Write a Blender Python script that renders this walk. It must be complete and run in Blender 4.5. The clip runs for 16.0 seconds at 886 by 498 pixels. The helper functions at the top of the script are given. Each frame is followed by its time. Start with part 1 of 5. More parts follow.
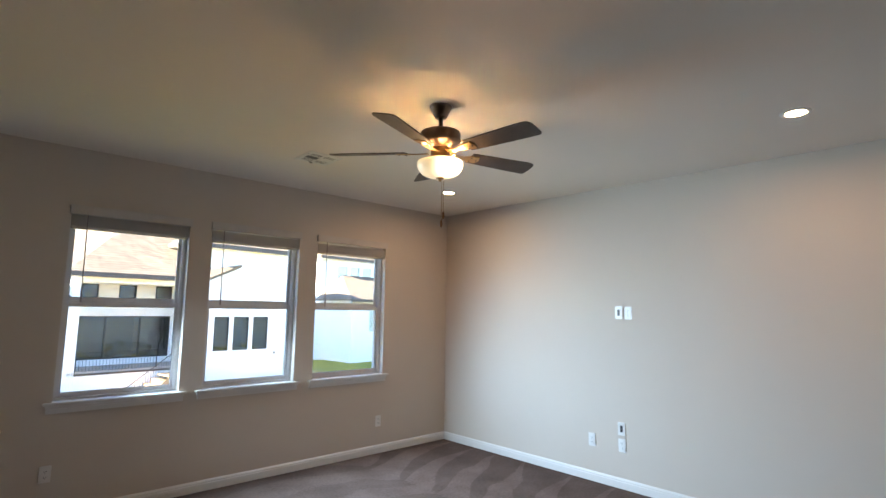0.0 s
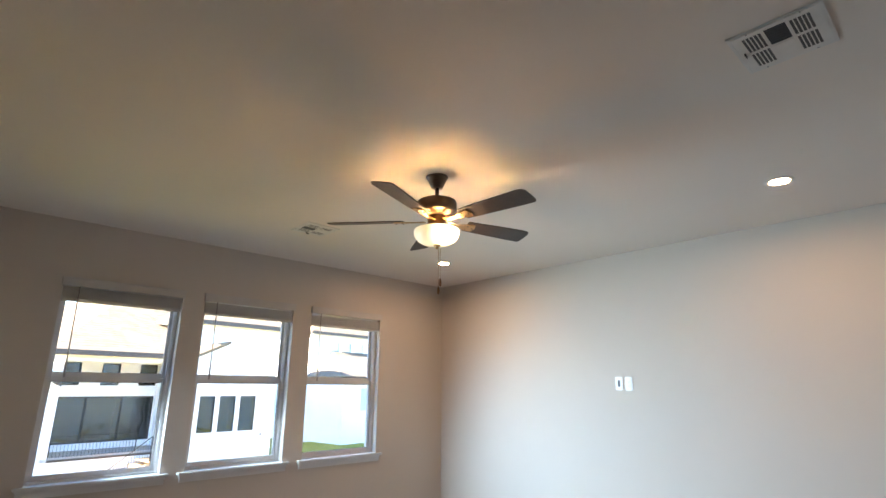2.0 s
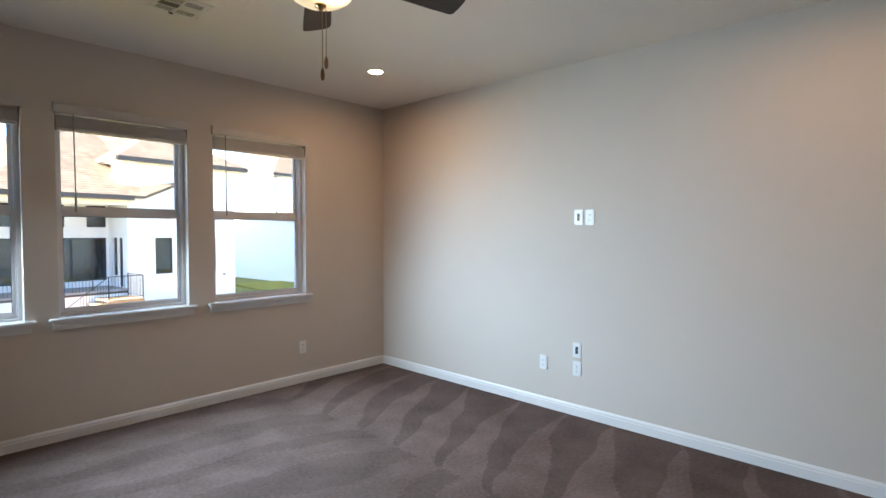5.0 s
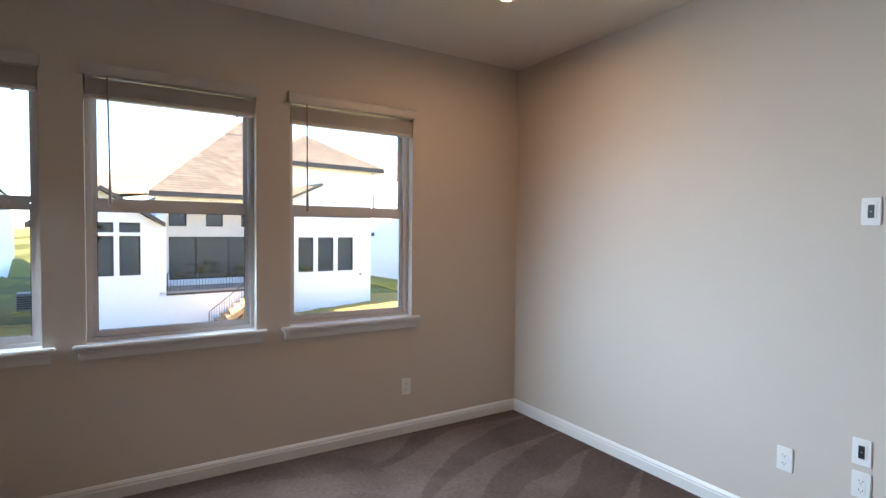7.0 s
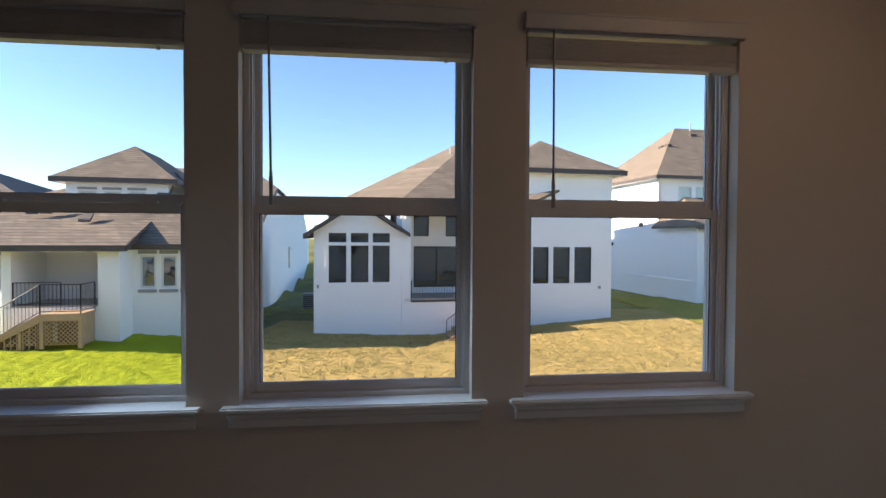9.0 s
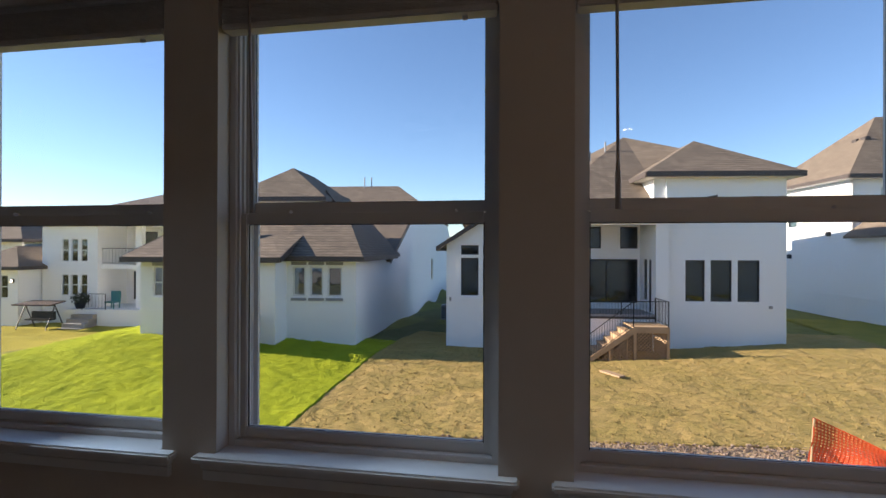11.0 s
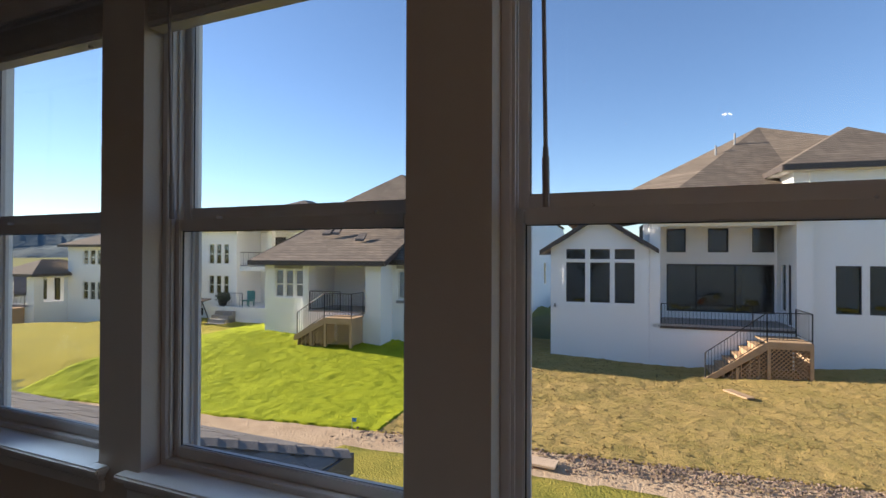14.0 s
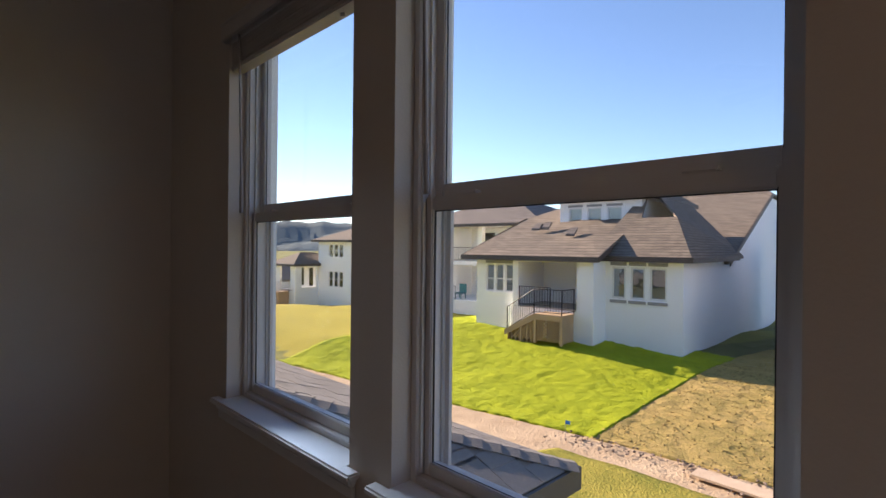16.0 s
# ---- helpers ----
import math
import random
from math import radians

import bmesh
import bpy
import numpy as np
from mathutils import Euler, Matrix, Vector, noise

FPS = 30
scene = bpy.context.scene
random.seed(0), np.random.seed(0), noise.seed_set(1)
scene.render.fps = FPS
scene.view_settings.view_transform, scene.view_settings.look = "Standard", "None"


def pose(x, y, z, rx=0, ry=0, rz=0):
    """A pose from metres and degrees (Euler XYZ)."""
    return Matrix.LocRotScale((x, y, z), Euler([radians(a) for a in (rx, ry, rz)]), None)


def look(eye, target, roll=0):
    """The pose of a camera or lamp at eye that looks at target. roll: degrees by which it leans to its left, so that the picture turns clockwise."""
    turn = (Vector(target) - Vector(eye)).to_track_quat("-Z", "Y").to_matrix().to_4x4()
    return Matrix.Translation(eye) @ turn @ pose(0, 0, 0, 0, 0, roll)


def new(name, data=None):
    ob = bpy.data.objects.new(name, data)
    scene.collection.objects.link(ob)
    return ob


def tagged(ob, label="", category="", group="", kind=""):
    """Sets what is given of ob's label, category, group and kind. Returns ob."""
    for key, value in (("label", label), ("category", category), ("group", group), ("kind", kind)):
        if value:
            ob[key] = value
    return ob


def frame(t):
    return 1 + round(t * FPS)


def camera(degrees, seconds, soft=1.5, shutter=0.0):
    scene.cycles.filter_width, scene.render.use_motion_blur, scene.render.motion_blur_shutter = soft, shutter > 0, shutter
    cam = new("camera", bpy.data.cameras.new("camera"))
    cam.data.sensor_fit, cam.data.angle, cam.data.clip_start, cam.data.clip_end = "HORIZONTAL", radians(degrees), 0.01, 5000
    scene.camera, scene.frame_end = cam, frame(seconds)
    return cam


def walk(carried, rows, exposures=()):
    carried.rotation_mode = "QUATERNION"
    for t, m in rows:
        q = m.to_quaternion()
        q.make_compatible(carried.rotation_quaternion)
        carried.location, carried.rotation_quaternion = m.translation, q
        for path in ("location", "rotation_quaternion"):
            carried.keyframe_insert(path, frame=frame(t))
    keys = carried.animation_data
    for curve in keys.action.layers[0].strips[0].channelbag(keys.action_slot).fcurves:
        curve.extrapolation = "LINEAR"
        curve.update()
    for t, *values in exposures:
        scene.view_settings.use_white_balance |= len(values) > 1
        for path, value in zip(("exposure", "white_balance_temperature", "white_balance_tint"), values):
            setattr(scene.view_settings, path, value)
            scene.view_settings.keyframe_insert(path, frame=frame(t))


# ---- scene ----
cam = camera(81.6, 16.0)
PATH = [
    (0, (0.819, 0.196, 1.548), (2.172, 1.65, 1.785), 0.9),
    (0.5, (0.786, 0.189, 1.614), (2.126, 1.62, 2.008), 0.5),
    (1, (0.802, 0.187, 1.623), (2.11, 1.592, 2.185), 0.6),
    (1.5, (0.831, 0.233, 1.601), (2.134, 1.605, 2.247), 0.4),
    (2, (0.81, 0.222, 1.506), (2.143, 1.618, 2.028), 0.3),
    (2.5, (0.793, 0.205, 1.457), (2.177, 1.624, 1.723), 0.3),
    (3, (0.823, 0.228, 1.431), (2.223, 1.654, 1.499), 0.4),
    (3.5, (1.003, 0.311, 1.427), (2.435, 1.707, 1.398), 0.4),
    (4, (1.187, 0.394, 1.433), (2.661, 1.744, 1.365), 0.1),
    (6.5, (2.386, 1.322, 1.449), (3.629, 2.887, 1.376), 0.6),
    (7, (2.567, 1.679, 1.449), (3.621, 3.378, 1.379), 0.6),
    (7.5, (2.676, 2.052, 1.44), (3.499, 3.874, 1.375), 0.5),
    (8, (2.758, 2.373, 1.466), (3.365, 4.278, 1.41), 0.5),
    (8.5, (2.853, 2.691, 1.465), (3.251, 4.65, 1.417), 0.5),
    (9, (2.923, 2.993, 1.446), (3.138, 4.981, 1.405), 0.3),
    (9.5, (2.972, 3.274, 1.459), (3.008, 5.274, 1.43), 0.3),
    (10, (3.055, 3.497, 1.46), (2.947, 5.494, 1.446), 0.4),
    (12.5, (3.742, 3.478, 1.45), (3.145, 5.386, 1.479), 0.0),
    (13, (3.79, 3.595, 1.455), (3.132, 5.483, 1.487), 0.2),
    (13.5, (3.764, 3.778, 1.464), (3.041, 5.642, 1.487), 0.2),
    (14, (3.766, 3.88, 1.472), (2.983, 5.721, 1.488), 0.2),
    (14.5, (3.797, 3.953, 1.47), (2.913, 5.747, 1.476), 0.2),
    (15, (3.78, 3.995, 1.46), (2.764, 5.718, 1.462), 0.1),
    (15.5, (3.614, 4.021, 1.444), (2.424, 5.629, 1.447), 0.1),
    (16, (3.39, 4.094, 1.441), (1.962, 5.495, 1.436), 0.6),
]
EXPOSURES = [(0.0, 3.55, 6500, 9), (1.0, 3.85, 6500, 9), (1.6, 3.95, 6500, 9), (3.0, 3.5, 6500, 9), (4.2, 3.55, 6550, 10), (6.3, 3.3, 6750, 12), (7.0, 3.25, 6850, 15), (7.6, 3.1, 6800, 15), (8.2, 2.6, 6500, 11), (9.0, 1.72, 6550, 15), (9.6, 1.27, 6500, 15), (10.2, 1.14, 6500, 14), (12.5, 1.25, 6550, 18), (13.5, 1.12, 6500, 15), (15.0, 1.12, 6500, 14), (16.0, 1.5, 6850, 21)]
walk(cam, [(t, look(e, g, r)) for t, e, g, r in PATH], EXPOSURES)

# ---- world, sun ----
SUN_AZ, SUN_EL = 94.6, 20.5        # degrees: left of straight ahead (+y), above the horizon
world = bpy.data.worlds.new("sky")
scene.world = world
world.use_nodes = True
wn = world.node_tree.nodes
sky = wn.new("ShaderNodeTexSky")
sky.sky_type = "NISHITA"
sky.sun_disc = False
sky.sun_elevation = radians(SUN_EL)
sky.sun_rotation = radians(-SUN_AZ)
sky.air_density, sky.dust_density, sky.ozone_density = 1.0, 0.12, 3.6
wn["Background"].inputs["Strength"].default_value = 0.098
sky.altitude = 1000
world.node_tree.links.new(sky.outputs[0], wn["Background"].inputs["Color"])
sun_dir = Vector((-math.sin(radians(SUN_AZ)) * math.cos(radians(SUN_EL)),
                  math.cos(radians(SUN_AZ)) * math.cos(radians(SUN_EL)), math.sin(radians(SUN_EL))))
sun = new("sun", bpy.data.lights.new("sun", "SUN"))
sun.data.energy, sun.data.angle, sun.data.color = 5.0, radians(0.6), (1.0, 0.90, 0.74)
sun.matrix_world = look(sun_dir * 100, (0, 0, 0))
# skylight through the three windows, stronger from the sun's side
for wx, watts, east in ((1.788, 4.8, 0.72), (2.817, 2.6, 0.55), (3.873, 0.45, 0.28)):
    sl = new("window_skylight", bpy.data.lights.new("window_skylight", "AREA"))
    sl.data.shape, sl.data.size, sl.data.size_y = "RECTANGLE", 0.5, 0.9
    sl.data.energy, sl.data.color, sl.data.spread = watts, (0.57, 0.79, 1.0), radians(114)
    sl.matrix_world = look((wx, 4.76, 1.52), (wx + east, 3.96, 1.52 - 0.46))


# ---- materials ----
def mat(name, c1, c2=None, scale=8.0, rough=0.6, metal=0.0, bump=0.0, bscale=60.0, rand=0.0, fine=0.35, spec=0.5):
    """A surface whose colour wanders between c1 and c2 at two scales, with fine relief."""
    m = bpy.data.materials.new(name)
    m.use_nodes = True
    nt = m.node_tree
    b = nt.nodes["Principled BSDF"]
    b.inputs["Roughness"].default_value = rough
    b.inputs["Metallic"].default_value = metal
    b.inputs["Specular IOR Level"].default_value = spec
    c2 = c2 or tuple(v * 0.86 for v in c1)
    tc = nt.nodes.new("ShaderNodeTexCoord")
    n1 = nt.nodes.new("ShaderNodeTexNoise")
    n1.inputs["Scale"].default_value = scale
    n1.inputs["Detail"].default_value = 4
    n2 = nt.nodes.new("ShaderNodeTexNoise")
    n2.inputs["Scale"].default_value = scale * 14
    n2.inputs["Detail"].default_value = 2
    for n in (n1, n2):
        nt.links.new(tc.outputs["Object"], n.inputs["Vector"])
    add = nt.nodes.new("ShaderNodeMath")
    add.operation = "MULTIPLY_ADD"
    nt.links.new(n2.outputs["Fac"], add.inputs[0])
    add.inputs[1].default_value = fine
    nt.links.new(n1.outputs["Fac"], add.inputs[2])
    ramp = nt.nodes.new("ShaderNodeMapRange")
    ramp.inputs["From Min"].default_value = 0.32 + fine * 0.4
    ramp.inputs["From Max"].default_value = 0.68 + fine * 0.6
    nt.links.new(add.outputs[0], ramp.inputs["Value"])
    mix = nt.nodes.new("ShaderNodeMix")
    mix.data_type = "RGBA"
    mix.inputs[6].default_value = (*c1, 1)
    mix.inputs[7].default_value = (*c2, 1)
    nt.links.new(ramp.outputs[0], mix.inputs[0])
    col = mix.outputs[2]
    if rand:
        oi = nt.nodes.new("ShaderNodeObjectInfo")
        hs = nt.nodes.new("ShaderNodeHueSaturation")
        mr = nt.nodes.new("ShaderNodeMapRange")
        mr.inputs["To Min"].default_value, mr.inputs["To Max"].default_value = 1 - rand, 1 + rand
        nt.links.new(oi.outputs["Random"], mr.inputs["Value"])
        nt.links.new(mr.outputs[0], hs.inputs["Value"])
        nt.links.new(col, hs.inputs["Color"])
        col = hs.outputs[0]
    nt.links.new(col, b.inputs["Base Color"])
    if bump:
        nb = nt.nodes.new("ShaderNodeTexNoise")
        nb.inputs["Scale"].default_value = bscale
        nb.inputs["Detail"].default_value = 3
        nt.links.new(tc.outputs["Object"], nb.inputs["Vector"])
        bp = nt.nodes.new("ShaderNodeBump")
        bp.inputs["Strength"].default_value = min(1.0, bump)
        bp.inputs["Distance"].default_value = 0.6 / bscale
        nt.links.new(nb.outputs["Fac"], bp.inputs["Height"])
        nt.links.new(bp.outputs[0], b.inputs["Normal"])
    return m


def glow(name, colour, strength):
    m = bpy.data.materials.new(name)
    m.use_nodes = True
    b = m.node_tree.nodes["Principled BSDF"]
    b.inputs["Base Color"].default_value = (0.8, 0.8, 0.78, 1)
    b.inputs["Emission Color"].default_value = (*colour, 1)
    b.inputs["Emission Strength"].default_value = strength
    return m


def pane_glass(name, tint, gloss, wave=0.0):
    """Thin window glass: clear, with a mirror share that grows at grazing angles."""
    m = bpy.data.materials.new(name)
    m.use_nodes = True
    nt = m.node_tree
    nt.nodes.clear()
    out = nt.nodes.new("ShaderNodeOutputMaterial")
    tr = nt.nodes.new("ShaderNodeBsdfTransparent")
    tr.inputs["Color"].default_value = (*tint, 1)
    gl = nt.nodes.new("ShaderNodeBsdfGlossy")
    gl.inputs["Roughness"].default_value = 0.0
    if wave:
        tc = nt.nodes.new("ShaderNodeTexCoord")
        nz = nt.nodes.new("ShaderNodeTexNoise")
        nz.inputs["Scale"].default_value = 1.6
        nz.inputs["Detail"].default_value = 1
        nt.links.new(tc.outputs["Object"], nz.inputs["Vector"])
        bp = nt.nodes.new("ShaderNodeBump")
        bp.inputs["Strength"].default_value = 1.0
        bp.inputs["Distance"].default_value = wave
        nt.links.new(nz.outputs["Fac"], bp.inputs["Height"])
        nt.links.new(bp.outputs[0], gl.inputs["Normal"])
    lw = nt.nodes.new("ShaderNodeLayerWeight")
    lw.inputs["Blend"].default_value = 0.5
    pw = nt.nodes.new("ShaderNodeMath")
    pw.operation = "POWER"
    pw.inputs[1].default_value = 4.0
    nt.links.new(lw.outputs["Facing"], pw.inputs[0])
    fr = nt.nodes.new("ShaderNodeMath")
    fr.operation = "MULTIPLY_ADD"
    fr.inputs[1].default_value = 0.7
    fr.inputs[2].default_value = gloss
    nt.links.new(pw.outputs[0], fr.inputs[0])
    mx = nt.nodes.new("ShaderNodeMixShader")
    nt.links.new(fr.outputs[0], mx.inputs[0])
    nt.links.new(tr.outputs[0], mx.inputs[1])
    nt.links.new(gl.outputs[0], mx.inputs[2])
    nt.links.new(mx.outputs[0], out.inputs["Surface"])
    return m


def carpet_mat():
    m = mat("carpet_pile", (0.150, 0.107, 0.092), (0.092, 0.064, 0.055), 3.0, 0.95, bump=1.0, bscale=190, fine=0.7, spec=0.1)
    nt = m.node_tree
    b = nt.nodes["Principled BSDF"]
    src = b.inputs["Base Color"].links[0].from_socket
    tc = nt.nodes.new("ShaderNodeTexCoord")
    sep = nt.nodes.new("ShaderNodeSeparateXYZ")
    wob = nt.nodes.new("ShaderNodeTexNoise")
    wob.inputs["Scale"].default_value = 0.7
    nt.links.new(tc.outputs["Object"], wob.inputs["Vector"])
    nt.links.new(tc.outputs["Object"], sep.inputs[0])

    def math_(op, a, b_, c=None):
        n = nt.nodes.new("ShaderNodeMath")
        n.operation = op
        for i, v in enumerate((a, b_, c)):
            if v is None:
                continue
            if isinstance(v, (int, float)):
                n.inputs[i].default_value = v
            else:
                nt.links.new(v, n.inputs[i])
        return n.outputs[0]
    # vacuum strokes: light tongues that widen from the east wall into the room, then long faint passes
    grit = nt.nodes.new("ShaderNodeTexNoise")
    grit.inputs["Scale"].default_value = 45.0
    nt.links.new(tc.outputs["Object"], grit.inputs["Vector"])
    dist = math_("SUBTRACT", 5.25, sep.outputs[0])
    ph = math_("MULTIPLY_ADD", sep.outputs[1], 2.3, math_("MULTIPLY", wob.outputs["Fac"], 1.6))
    ph = math_("MULTIPLY_ADD", math_("POWER", dist, 1.5), 1.15, ph)
    saw = math_("FRACT", math_("MULTIPLY_ADD", grit.outputs["Fac"], 0.12, ph), 0.0)
    wedge = math_("LESS_THAN", saw, math_("MULTIPLY_ADD", dist, 0.58, 0.04))
    near = math_("LESS_THAN", math_("MULTIPLY_ADD", wob.outputs["Fac"], 0.5, math_("MULTIPLY_ADD", grit.outputs["Fac"], 0.10, dist)), 1.62)
    run = math_("MULTIPLY_ADD", sep.outputs[0], 0.55, math_("MULTIPLY_ADD", sep.outputs[1], 2.1, math_("MULTIPLY", wob.outputs["Fac"], 2.4)))
    strip = math_("LESS_THAN", math_("FRACT", math_("MULTIPLY_ADD", grit.outputs["Fac"], 0.3, run), 0.0), 0.55)
    inner = math_("MULTIPLY_ADD", strip, 0.20, 0.88)
    outer = math_("MULTIPLY_ADD", wedge, 0.32, 0.83)
    gain = math_("MULTIPLY_ADD", math_("SUBTRACT", outer, inner), near, inner)
    hs = nt.nodes.new("ShaderNodeHueSaturation")
    nt.links.new(src, hs.inputs["Color"])
    nt.links.new(gain, hs.inputs["Value"])
    nt.links.new(hs.outputs[0], b.inputs["Base Color"])
    return m


def shingle_mat(name, c1, c2):
    """Roof shingles seen from afar: courses with darker butts, tabs of differing tone."""
    m = mat(name, c1, c2, 2.4, 0.9, fine=1.3, spec=0.2)
    nt = m.node_tree
    b = nt.nodes["Principled BSDF"]
    src = b.inputs["Base Color"].links[0].from_socket
    tc = nt.nodes.new("ShaderNodeTexCoord")
    sp = nt.nodes.new("ShaderNodeSeparateXYZ")
    nt.links.new(tc.outputs["Object"], sp.inputs[0])
    ad = nt.nodes.new("ShaderNodeMath")
    nt.links.new(sp.outputs[0], ad.inputs[0])
    nt.links.new(sp.outputs[1], ad.inputs[1])
    cb = nt.nodes.new("ShaderNodeCombineXYZ")
    nt.links.new(ad.outputs[0], cb.inputs[0])
    nt.links.new(sp.outputs[2], cb.inputs[1])
    br = nt.nodes.new("ShaderNodeTexBrick")
    br.inputs["Scale"].default_value = 1.0
    br.inputs["Brick Width"].default_value = 0.36
    br.inputs["Row Height"].default_value = 0.105
    br.inputs["Mortar Size"].default_value = 0.016
    br.inputs["Mortar Smooth"].default_value = 0.5
    br.inputs["Color1"].default_value = (1.22, 1.2, 1.18, 1)
    br.inputs["Color2"].default_value = (0.80, 0.80, 0.80, 1)
    br.inputs["Mortar"].default_value = (0.42, 0.42, 0.42, 1)
    nt.links.new(cb.outputs[0], br.inputs["Vector"])
    mx = nt.nodes.new("ShaderNodeMix")
    mx.data_type, mx.blend_type = "RGBA", "MULTIPLY"
    mx.inputs[0].default_value = 0.85
    nt.links.new(src, mx.inputs[6])
    nt.links.new(br.outputs["Color"], mx.inputs[7])
    nt.links.new(mx.outputs[2], b.inputs["Base Color"])
    return m


def sod_seams(m, dark):
    """Rows of laid turf: dark uneven seams between the slabs."""
    nt = m.node_tree
    b = nt.nodes["Principled BSDF"]
    src = b.inputs["Base Color"].links[0].from_socket
    tc = nt.nodes.new("ShaderNodeTexCoord")
    nz = nt.nodes.new("ShaderNodeTexNoise")
    nz.inputs["Scale"].default_value = 2.2
    nz.inputs["Detail"].default_value = 4
    nt.links.new(tc.outputs["Object"], nz.inputs["Vector"])
    ad = nt.nodes.new("ShaderNodeVectorMath")
    ad.operation = "MULTIPLY_ADD"
    ad.inputs[1].default_value = (0.5, 0.5, 0.5)
    nt.links.new(nz.outputs["Color"], ad.inputs[0])
    nt.links.new(tc.outputs["Object"], ad.inputs[2])
    br = nt.nodes.new("ShaderNodeTexBrick")
    br.inputs["Scale"].default_value = 1.0
    br.inputs["Brick Width"].default_value = 1.3
    br.inputs["Row Height"].default_value = 0.48
    br.inputs["Mortar Size"].default_value = 0.016
    br.inputs["Mortar Smooth"].default_value = 0.6
    br.inputs["Color1"].default_value = (1.08, 1.06, 1.02, 1)
    br.inputs["Color2"].default_value = (0.92, 0.94, 0.95, 1)
    br.inputs["Mortar"].default_value = (dark, dark, dark, 1)
    nt.links.new(ad.outputs[0], br.inputs["Vector"])
    gate = nt.nodes.new("ShaderNodeTexNoise")
    gate.inputs["Scale"].default_value = 0.9
    nt.links.new(tc.outputs["Object"], gate.inputs["Vector"])
    mr = nt.nodes.new("ShaderNodeMapRange")
    mr.inputs["From Min"].default_value, mr.inputs["From Max"].default_value = 0.42, 0.60
    nt.links.new(gate.outputs["Fac"], mr.inputs["Value"])
    mx = nt.nodes.new("ShaderNodeMix")
    mx.data_type, mx.blend_type = "RGBA", "MULTIPLY"
    nt.links.new(mr.outputs[0], mx.inputs[0])
    nt.links.new(src, mx.inputs[6])
    nt.links.new(br.outputs["Color"], mx.inputs[7])
    nt.links.new(mx.outputs[2], b.inputs["Base Color"])
    return m


def brick_relief(m):
    """Courses of painted brick as a faint relief."""
    nt = m.node_tree
    b = nt.nodes["Principled BSDF"]
    tc = nt.nodes.new("ShaderNodeTexCoord")
    sp = nt.nodes.new("ShaderNodeSeparateXYZ")
    nt.links.new(tc.outputs["Object"], sp.inputs[0])
    ad = nt.nodes.new("ShaderNodeMath")
    nt.links.new(sp.outputs[0], ad.inputs[0])
    nt.links.new(sp.outputs[1], ad.inputs[1])
    cb = nt.nodes.new("ShaderNodeCombineXYZ")
    nt.links.new(ad.outputs[0], cb.inputs[0])
    nt.links.new(sp.outputs[2], cb.inputs[1])
    br = nt.nodes.new("ShaderNodeTexBrick")
    br.inputs["Scale"].default_value = 1.0
    br.inputs["Brick Width"].default_value = 0.24
    br.inputs["Row Height"].default_value = 0.085
    br.inputs["Mortar Size"].default_value = 0.008
    br.inputs["Color1"].default_value = (1, 1, 1, 1)
    br.inputs["Color2"].default_value = (0.9, 0.9, 0.9, 1)
    br.inputs["Mortar"].default_value = (0.3, 0.3, 0.3, 1)
    nt.links.new(cb.outputs[0], br.inputs["Vector"])
    bp = nt.nodes.new("ShaderNodeBump")
    bp.inputs["Strength"].default_value = 0.5
    bp.inputs["Distance"].default_value = 0.008
    nt.links.new(br.outputs["Color"], bp.inputs["Height"])
    nt.links.new(bp.outputs[0], b.inputs["Normal"])
    return m


WALL = mat("greige_wall_paint", (0.605, 0.535, 0.468), (0.58, 0.51, 0.445), 0.9, 0.75, bump=0.12, bscale=130, fine=0.1, spec=0.3)
CEIL = mat("ceiling_paint", (0.78, 0.715, 0.65), (0.75, 0.685, 0.62), 0.7, 0.85, bump=0.15, bscale=120, fine=0.1, spec=0.2)
TRIM = mat("trim_semigloss", (0.74, 0.72, 0.70), (0.71, 0.69, 0.67), 3, 0.35, fine=0.1)
VINYL = mat("window_vinyl", (0.66, 0.63, 0.62), (0.63, 0.60, 0.59), 4, 0.6, fine=0.1, spec=0.2)
BLIND = mat("blind_slat", (0.58, 0.54, 0.51), (0.53, 0.49, 0.46), 6, 0.45, fine=0.2)
WAND = mat("wand_plastic", (0.34, 0.30, 0.28), None, 8, 0.4)
PLATE = mat("outlet_plastic", (0.80, 0.79, 0.77), (0.78, 0.77, 0.75), 10, 0.3, fine=0.1)
DARK = mat("dark_plastic", (0.03, 0.03, 0.035), None, 20, 0.4)
BRONZE = mat("oil_rubbed_bronze", (0.20, 0.14, 0.10), (0.13, 0.09, 0.065), 12, 0.3, metal=0.85, fine=0.3)
BRASS = mat("brushed_brass", (0.55, 0.36, 0.18), (0.42, 0.27, 0.13), 12, 0.3, metal=0.9)
KNOB = mat("turned_wood_knob", (0.32, 0.16, 0.06), (0.2, 0.1, 0.04), 30, 0.4)
BLADE = mat("fan_blade_walnut", (0.085, 0.055, 0.04), (0.05, 0.033, 0.025), 7, 0.52, fine=0.6)
METAL_WHITE = mat("painted_steel_white", (0.74, 0.72, 0.69), None, 9, 0.45, fine=0.1)
CARPET = carpet_mat()
CLEAR = pane_glass("window_glass", (0.985, 0.99, 0.99), 0.015)
FAR_GLASS = pane_glass("tinted_glass", (0.55, 0.58, 0.58), 0.10, 0.03)
GREY_GLASS = pane_glass("sky_grey_glass", (0.62, 0.66, 0.66), 0.30, 0.02)
PALE_GLASS = pane_glass("clear_far_glass", (0.92, 0.94, 0.93), 0.05)
